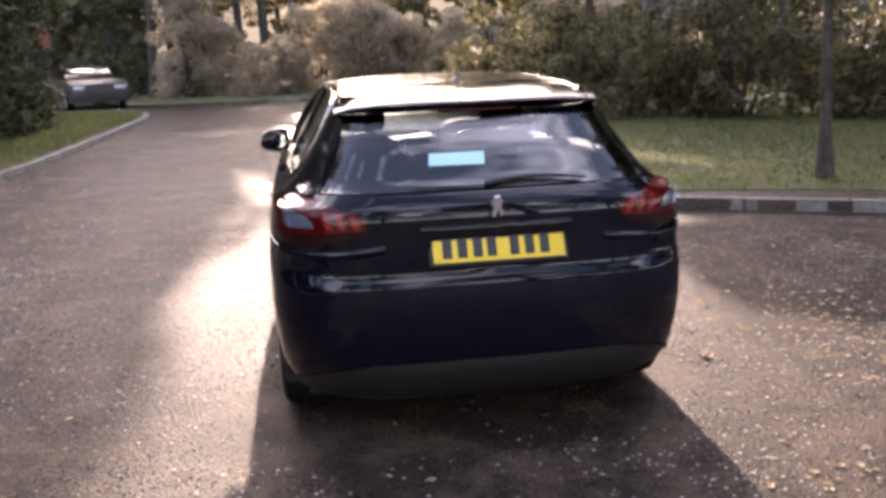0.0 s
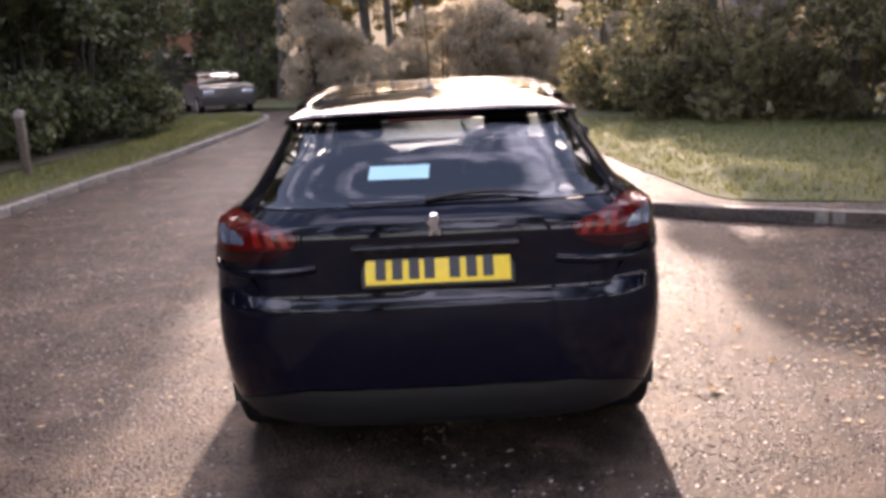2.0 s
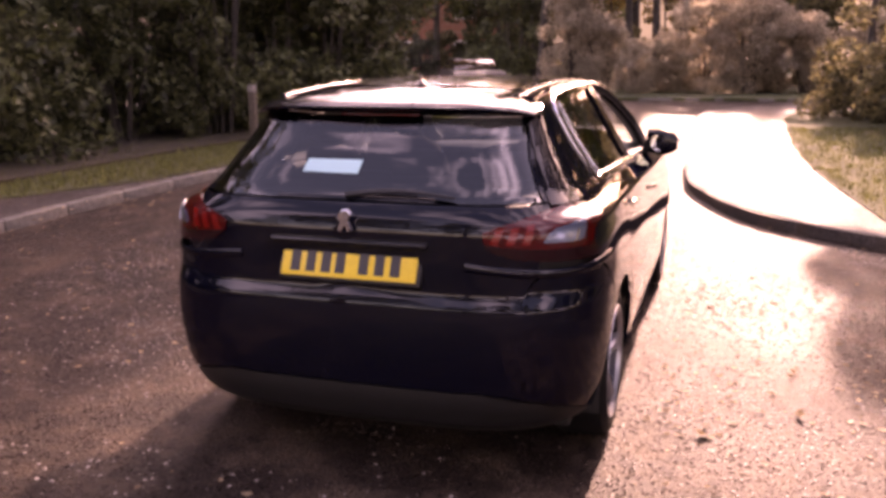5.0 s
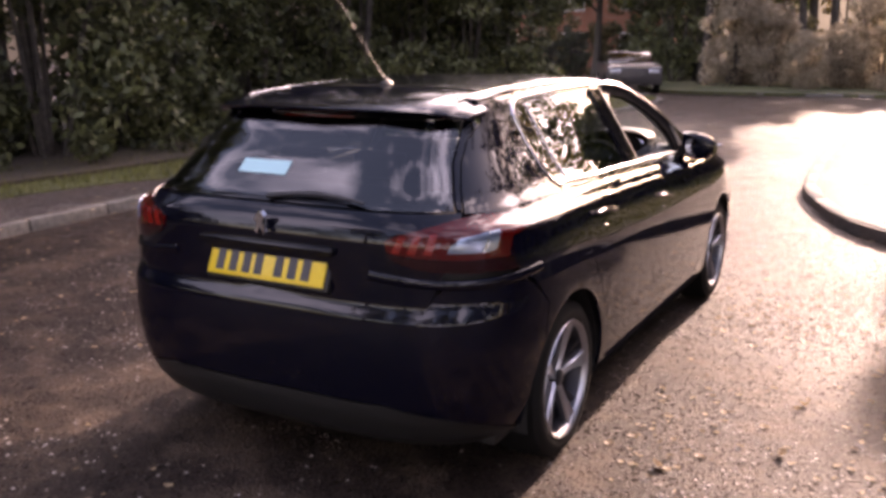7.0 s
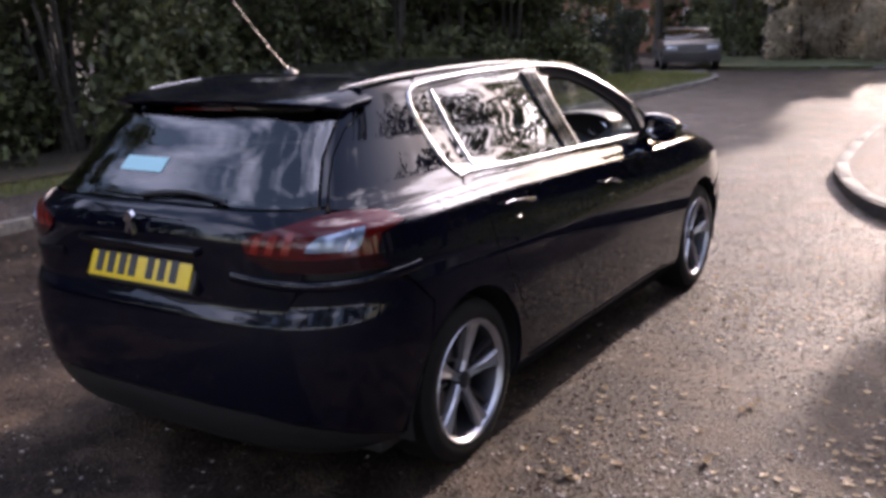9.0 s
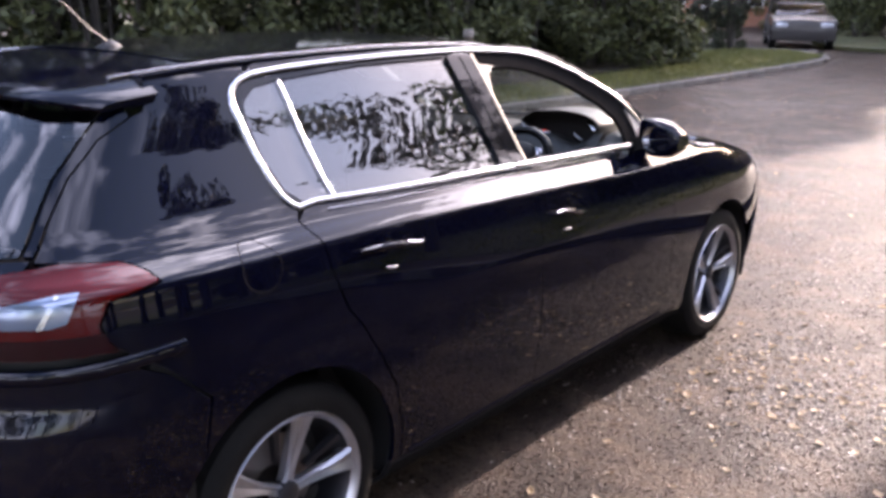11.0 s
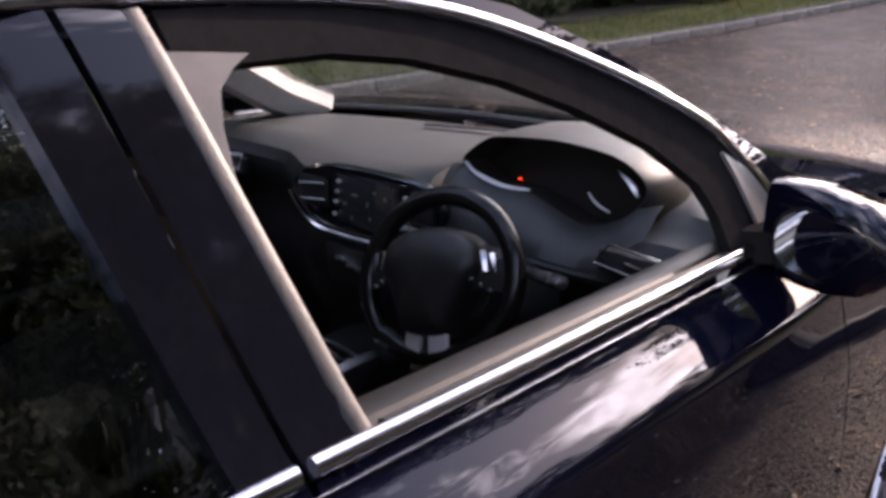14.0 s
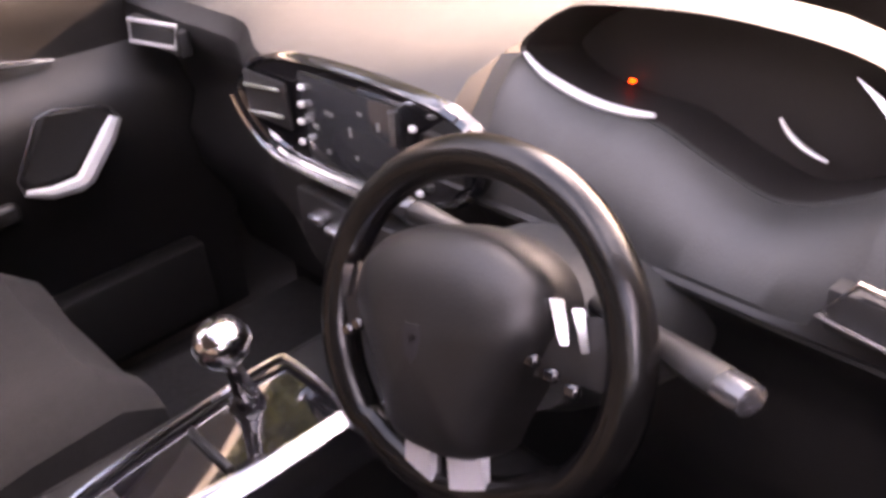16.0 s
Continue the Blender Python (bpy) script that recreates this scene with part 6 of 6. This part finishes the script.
# bushes behind the path on the other side
bushes = [build_shrub(2.2, 2.6, LEAF_DULL, s, 150, (.05, .10), "rounded green bush behind the verge") for s in (61, 62)]
spots = [(4.6, 15.5, .1, 1.0), (6.0, 14.2, .1, 1.1), (7.6, 13.0, .1, 1.0), (9.4, 12.0, .1, 1.15), (11.4, 11.0, .1, 1.2), (4.2, 18.5, .1, 1.1), (5.4, 20.2, .1, 1.0), (8.0, 19.6, .1, 1.1), (13.6, 9.6, .1, 1.2)]
plant(bushes, spots, "bushes behind the verge")
# trees ahead that break the low sun, and trees on the open side
ahead = [build_tree(11, 3.6, .35, LEAF_AUTUMN, 71, 150, (.09, .18), "autumn tree against the low sun", 10, thick=.2), build_tree(9, 3.2, .3, LEAF_GREEN, 72, 150, (.09, .18), "leafy tree against the low sun", 10, thick=.17)]
PALE_BARK = grainy(material("pale_bark", (0.16, 0.15, 0.13), 0.9), (0.10, 0.09, 0.08), (0.24, 0.22, 0.20), 12, 0.7, 30, 0.01)
spots = [(-7, 36, .1, 1.25), (-12, 38, .1, 1.15), (-17, 37, .1, 1.1), (8.5, 39, .1, 1.25), (13, 36, .1, 1.1), (18, 32, .1, 1.15), (23, 28, .1, 1.1), (3.2, 50, .1, 1.1), (-1.5, 51, .1, 1.1), (-6, 50, .1, 1.15), (7, 52, .1, 1.15), (11.5, 50, .1, 1.15), (-10.5, 53, .1, 1.1), (-22, 36, .1, 1.2), (15, 24.6, 0, 1.0)]
plant(ahead, spots, "trees ahead")
side = [build_tree(12.5, 4.2, .22, LEAF_GREEN, 81, 340, (.06, .12), "broad tree out of view round the open side", 12, thick=.24)]
# those behind the car are added out of view to block sky light
spots = [(13.5, 8.6, .1, .92), (13.0, 5.2, .1, .98), (13.4, 2.2, .1, 1.0), (12.8, -1.0, 0, .85), (13.6, -4.0, 0, .62), (19, 13, .1, .95), (16.5, 11.8, .1, .85), (17.5, -0.5, 0, 1.0), (17.5, 4.5, 0.1, 1.0), (19, -9, 0, .8), (12, -13, 0, .95), (-2, -21, 0, 1.2), (-8, -18, .0, 1.2), (5, -19, 0, 1.2), (9.5, -15.5, 0, 1.1)]
plant(side, spots, "trees across the open side")
# tall open tree whose high crown dapples the road
high = build_tree(13.5, 3.4, .64, LEAF_GREEN, 73, 330, (.08, .16), "tall tree with a high crown against the low sun", 9, thick=.2)
clump = build_tree(6.7, 1.9, .80, LEAF_GREEN, 79, 300, (.06, .11), "small round-headed tree at the end of the verge", 9, thick=.09)
plant([clump], [(4.2, 19.8, .1, .96), (6.6, 20.0, .1, 1.0)], "round-headed trees on the verge")
slender = build_tree(14, .85, .30, LEAF_DARK, 75, 420, (.07, .13), "slender tall tree between the road and the low sun", 14, thick=.17)
plant([slender], [(-.55, 33.6, .1, 1.0), (-2.75, 34.4, .1, 1.02), (-4.6, 32.6, .1, .95), (-6.2, 33.4, .1, 1.0)], "slender trees ahead")
plant([high], [(-2.0, 36.5, .1, 1.0), (-5.4, 34.0, .1, .95), (-3.0, 39.5, .1, 1.1), (-5.8, 38.0, .1, 1.12)], "tall trees ahead")
# thicket beyond the far kerb, its leaf colour painted pale to imitate bright haze
LEAF_HAZE = translucent_leaf("haze_pale_leaf", (0.24, 0.205, 0.145), (0.46, 0.40, 0.30), 0.8, 0.5)
LEAF_BLACK = translucent_leaf("conifer_leaf", (0.014, 0.018, 0.008), (0.04, 0.048, 0.02), 0.15, 0.5)
thicket = [build_shrub(4.3, 3.4, LEAF_HAZE, s, 200, (.05, .10), "low autumn thicket beyond the road, leaves painted pale for haze", "thicket_bush", 70) for s in (101, 102)]
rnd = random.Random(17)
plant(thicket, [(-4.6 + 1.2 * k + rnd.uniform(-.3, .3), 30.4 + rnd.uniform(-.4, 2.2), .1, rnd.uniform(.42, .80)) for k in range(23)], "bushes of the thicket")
understorey = [build_shrub(2.6, 2.4, LEAF_DULL, s, 120, (.06, .12), "dull green bush under the far trees", "shrub", 26) for s in (63, 64)]
plant(understorey, [(-15 + 2.1 * k + rnd.uniform(-.7, .7), rnd.uniform(37, 47), .1, rnd.uniform(.8, 1.6)) for k in range(20)], "bushes under the far trees")
sapling = build_tree(8.0, 1.3, .22, LEAF_AUTUMN, 77, 60, (.06, .12), "thin young tree in the far wood", 10, thick=.06)
plant([sapling], [(-9 + 2.3 * k + rnd.uniform(-.8, .8), rnd.uniform(33, 46), .1, rnd.uniform(.8, 1.2)) for k in range(13)], "young trees in the far wood")
gloom = [build_shrub(4.2, 3.0, LEAF_DARK, s, 150, (.06, .12), "dark leafy bush at the edge of the wood", "shrub", 44) for s in (111,)]
plant(gloom, [(-7.7, 35.0, .1, 1.15), (-9.2, 40.0, .1, 1.2), (-10.9, 42.4, .0, 1.25), (16.5, 29.8, .1, 1.1), (19, 29.5, .1, 1.1), (15, 17.6, .1, 1.2), (18, 15, .1, 1.25), (21, 12, .1, 1.3)], "dark bushes")
cone = [build_shrub(1.9, 1.0, LEAF_BLACK, 121, 170, (.03, .06), "small dense dark conifer beside the drive", "conifer_bush", 36)]
plant(cone, [(-8.0, 24.2, .1, 1.0), (-9.0, 24.4, .1, 1.0)], "conifers beside the drive")
# a taller dense tree behind it
slim = build_tree(10.2, 2.3, .2, LEAF_DARK, 93, 300, (.05, .10), "tall dense evergreen tree on the verge", 13, thick=.13)
plant([slim], [(7.2, 6.2, STEP, .80), (10.4, 5.3, STEP, .98), (8.5, 4.1, STEP, .90), (9.4, 6.9, STEP, .98), (7.6, 3.0, STEP, .80), (8.3, 5.4, STEP, .86)], "evergreens on the verge")
# young tree on the verge: a thin stem in the grass
young = build_tree(5.0, 2.0, .40, LEAF_DARK, 91, 110, (.04, .08), "slim-stemmed leafy tree standing in the grass", 12, thick=.07)
young.children[0].data.materials[0] = PALE_BARK
young.location = (4.66, 5.38, STEP)


# ---- marker post, far parked car, far house, painted haze backdrop ----
WHITE_PAINT = grainy(material("white_paint", (0.7, 0.69, 0.66), 0.6), (0.55, 0.54, 0.5), (0.75, 0.74, 0.72), 20, 0.2, 90, 0.002)
WOOD = grainy(material("weathered_wood", (0.09, 0.07, 0.05), 0.85), (0.05, 0.038, 0.028), (0.14, 0.11, 0.08), 30, 0.5, 70, 0.004)
post = thing("marker_post", "dark wooden marker post with a worn grey cap", "post", (-6.1, 10.2, STEP))
bm = bmesh.new()
rounded_box(bm, -.055, .055, -.055, .055, -.05, .87, .012, 2)
part("shaft", bm, WOOD, post)
bm = bmesh.new()
rounded_box(bm, -.06, .06, -.06, .06, .86, .98, .02, 2)
part("cap", bm, STONE, post, "pale worn cap")

FAR_PAINT = material("grey_car_paint", (0.05, 0.047, 0.045), 0.4, 0.3, 0.6)


def far_car(place_at, turn):
    c = thing("parked_estate_car", "grey estate car parked by the house", "car", place_at)
    c.rotation_euler = (0, 0, turn)
    side = [(-2.2, .30), (-2.25, .55), (-2.2, .85), (-1.9, .92), (-.95, .98), (1.3, 1.0), (1.95, .98), (2.2, .9), (2.22, .5), (2.18, .28)]
    rings = []
    for x, k in ((-.86, .96), (-.88, 1), (-.7, 1.0), (0, 1.01), (.7, 1.0), (.88, 1), (.86, .96)):
        rings.append([(x, y * k, .3 + (z - .3) * (k if abs(x) > .8 else 1.03)) for y, z in side])
    part("body", lofted(rings, True, True), FAR_PAINT, c)
    top = [(-1.25, .96), (-.55, 1.30), (.1, 1.35), (1.2, 1.33), (2.0, 1.0)]
    rings = [[(x * (1.0 if i in (0, 4) else .84), y, z) for i, (y, z) in enumerate(top)] for x in (-.78, -.5, 0, .5, .78)]
    part("cabin", lofted(rings, True, True), GLOSS_BLACK, c, "dark glazed cabin")
    rings = [[(x, y, z) for y, z in ((-.5, 1.31), (.1, 1.365), (1.22, 1.345), (1.22, 1.32), (.1, 1.335), (-.5, 1.28))] for x in (-.66, 0, .66)]
    part("roof", lofted(rings, True, True), FAR_PAINT, c)
    for y in (-1.35, 1.35):
        for x in (-.80, .80):
            w = part("wheel", turned([(-.10, .2), (-.10, .31), (.10, .31), (.10, .2)], Matrix.Translation((x, y, .31)), 20, True), RUBBER, c)
            part("rim", turned([(-.09, .0), (-.09, .21), (.09, .21), (.095, .0)], Matrix.Translation((x, y, .31)), 16), ALLOY, w)
    for x in (-.62, .62):
        bm = bmesh.new()
        rounded_box(bm, x - .18, x + .18, -2.25, -2.12, .66, .80, .03)
        part("headlamp", bm, HEADLAMP, c)
    return c


far_car((-7.7, 28.6, 0), radians(24))

TILE = grainy(material("roof_tile", (0.10, 0.06, 0.045), 0.85), (0.06, 0.036, 0.028), (0.15, 0.09, 0.065), 8, 0.5, 25, 0.02)
house = thing("brick_house", "red brick house with a tiled roof and white windows", "house", (-16.6, 45.0, 0))
bm = bmesh.new()
rounded_box(bm, -6, 6, 0, 7, -.2, 5.0, 0)
part("wall", bm, BRICK, house, "", False)
rings = [[(x, -.5, 4.9), (x, 3.5, 8.0), (x, 7.5, 4.9), (x, 7.3, 4.75), (x, 3.5, 7.8), (x, -.3, 4.75)] for x in (-6.4, 0, 6.4)]
part("roof", lofted(rings, True, True), TILE, house, "", False)
for x, z, w, h in ((-3.6, .9, 1.6, 1.3), (.6, .9, 1.6, 1.3), (3.9, .9, 1.3, 1.3), (-3.6, 3.3, 1.4, 1.1), (.6, 3.3, 1.4, 1.1), (3.9, 3.3, 1.2, 1.1)):
    bm = bmesh.new()
    rounded_box(bm, x - w / 2, x + w / 2, -.06, .06, z, z + h, .01, 1)
    win = part("window", bm, WHITE_PAINT, house, "white window frame")
    for k in (-1, 1):
        bm = bmesh.new()
        rounded_box(bm, x + k * w * .24 - w * .2, x + k * w * .24 + w * .2, -.075, -.055, z + .1, z + h - .1, .004, 1)
        part("pane", bm, GLOSS_BLACK, win)
bm = bmesh.new()
rounded_box(bm, -1.9, -1.0, -.06, .06, 0, 2.05, .01, 1)
part("door", bm, WHITE_PAINT, house)

# far wood as a backdrop beyond everything else, its glow painting in sunlit haze
HAZE_GLOW = bpy.data.materials.new("painted_haze_glow")
HAZE_GLOW.use_nodes = True
mn = HAZE_GLOW.node_tree.nodes
mn.remove(mn["Principled BSDF"])
em = node(HAZE_GLOW, "ShaderNodeEmission", Strength=1.0)
mc = node(HAZE_GLOW, "ShaderNodeTexCoord")
sp = node(HAZE_GLOW, "ShaderNodeSeparateXYZ")
wire(HAZE_GLOW, mc, "Object", sp, "Vector")
ab = node(HAZE_GLOW, "ShaderNodeMath")
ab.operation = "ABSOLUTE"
sh = node(HAZE_GLOW, "ShaderNodeMath")
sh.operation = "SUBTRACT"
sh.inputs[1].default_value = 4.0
wire(HAZE_GLOW, sp, "X", sh, 0)
wire(HAZE_GLOW, sh, 0, ab, 0)
mr = node(HAZE_GLOW, "ShaderNodeMapRange", From_Min=0.0, From_Max=60.0)
wire(HAZE_GLOW, ab, 0, mr, "Value")
# emission strongest towards the sun's bearing, standing in for glare
mix_ramp = ramp(HAZE_GLOW, [(0.0, (0.21, 0.185, 0.14)), (0.30, (0.10, 0.09, 0.072)), (1.0, (0.045, 0.041, 0.036))])
wire(HAZE_GLOW, mr, "Result", mix_ramp, "Fac")
wn = node(HAZE_GLOW, "ShaderNodeTexNoise", Scale=0.25, Detail=6.0)
wire(HAZE_GLOW, mc, "Object", wn, "Vector")
wr = ramp(HAZE_GLOW, [(0.3, (0.8, 0.8, 0.8)), (0.7, (1.15, 1.15, 1.15))])
wire(HAZE_GLOW, wn, "Fac", wr, "Fac")
mm = node(HAZE_GLOW, "ShaderNodeMix")
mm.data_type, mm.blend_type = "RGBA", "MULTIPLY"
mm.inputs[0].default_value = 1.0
HAZE_GLOW.node_tree.links.new(mix_ramp.outputs[0], mm.inputs[6])
HAZE_GLOW.node_tree.links.new(wr.outputs[0], mm.inputs[7])
HAZE_GLOW.node_tree.links.new(mm.outputs[2], em.inputs["Color"])
wire(HAZE_GLOW, em, 0, mn["Material Output"], "Surface")
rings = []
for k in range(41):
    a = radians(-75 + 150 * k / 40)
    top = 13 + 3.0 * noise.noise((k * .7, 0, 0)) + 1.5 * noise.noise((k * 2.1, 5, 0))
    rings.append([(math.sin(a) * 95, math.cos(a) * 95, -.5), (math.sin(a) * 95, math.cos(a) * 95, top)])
tagged(part("backdrop", lofted(rings, False, False), HAZE_GLOW, None, "far wood backdrop, sunlit haze painted as glow"), category="backdrop", kind="structure")
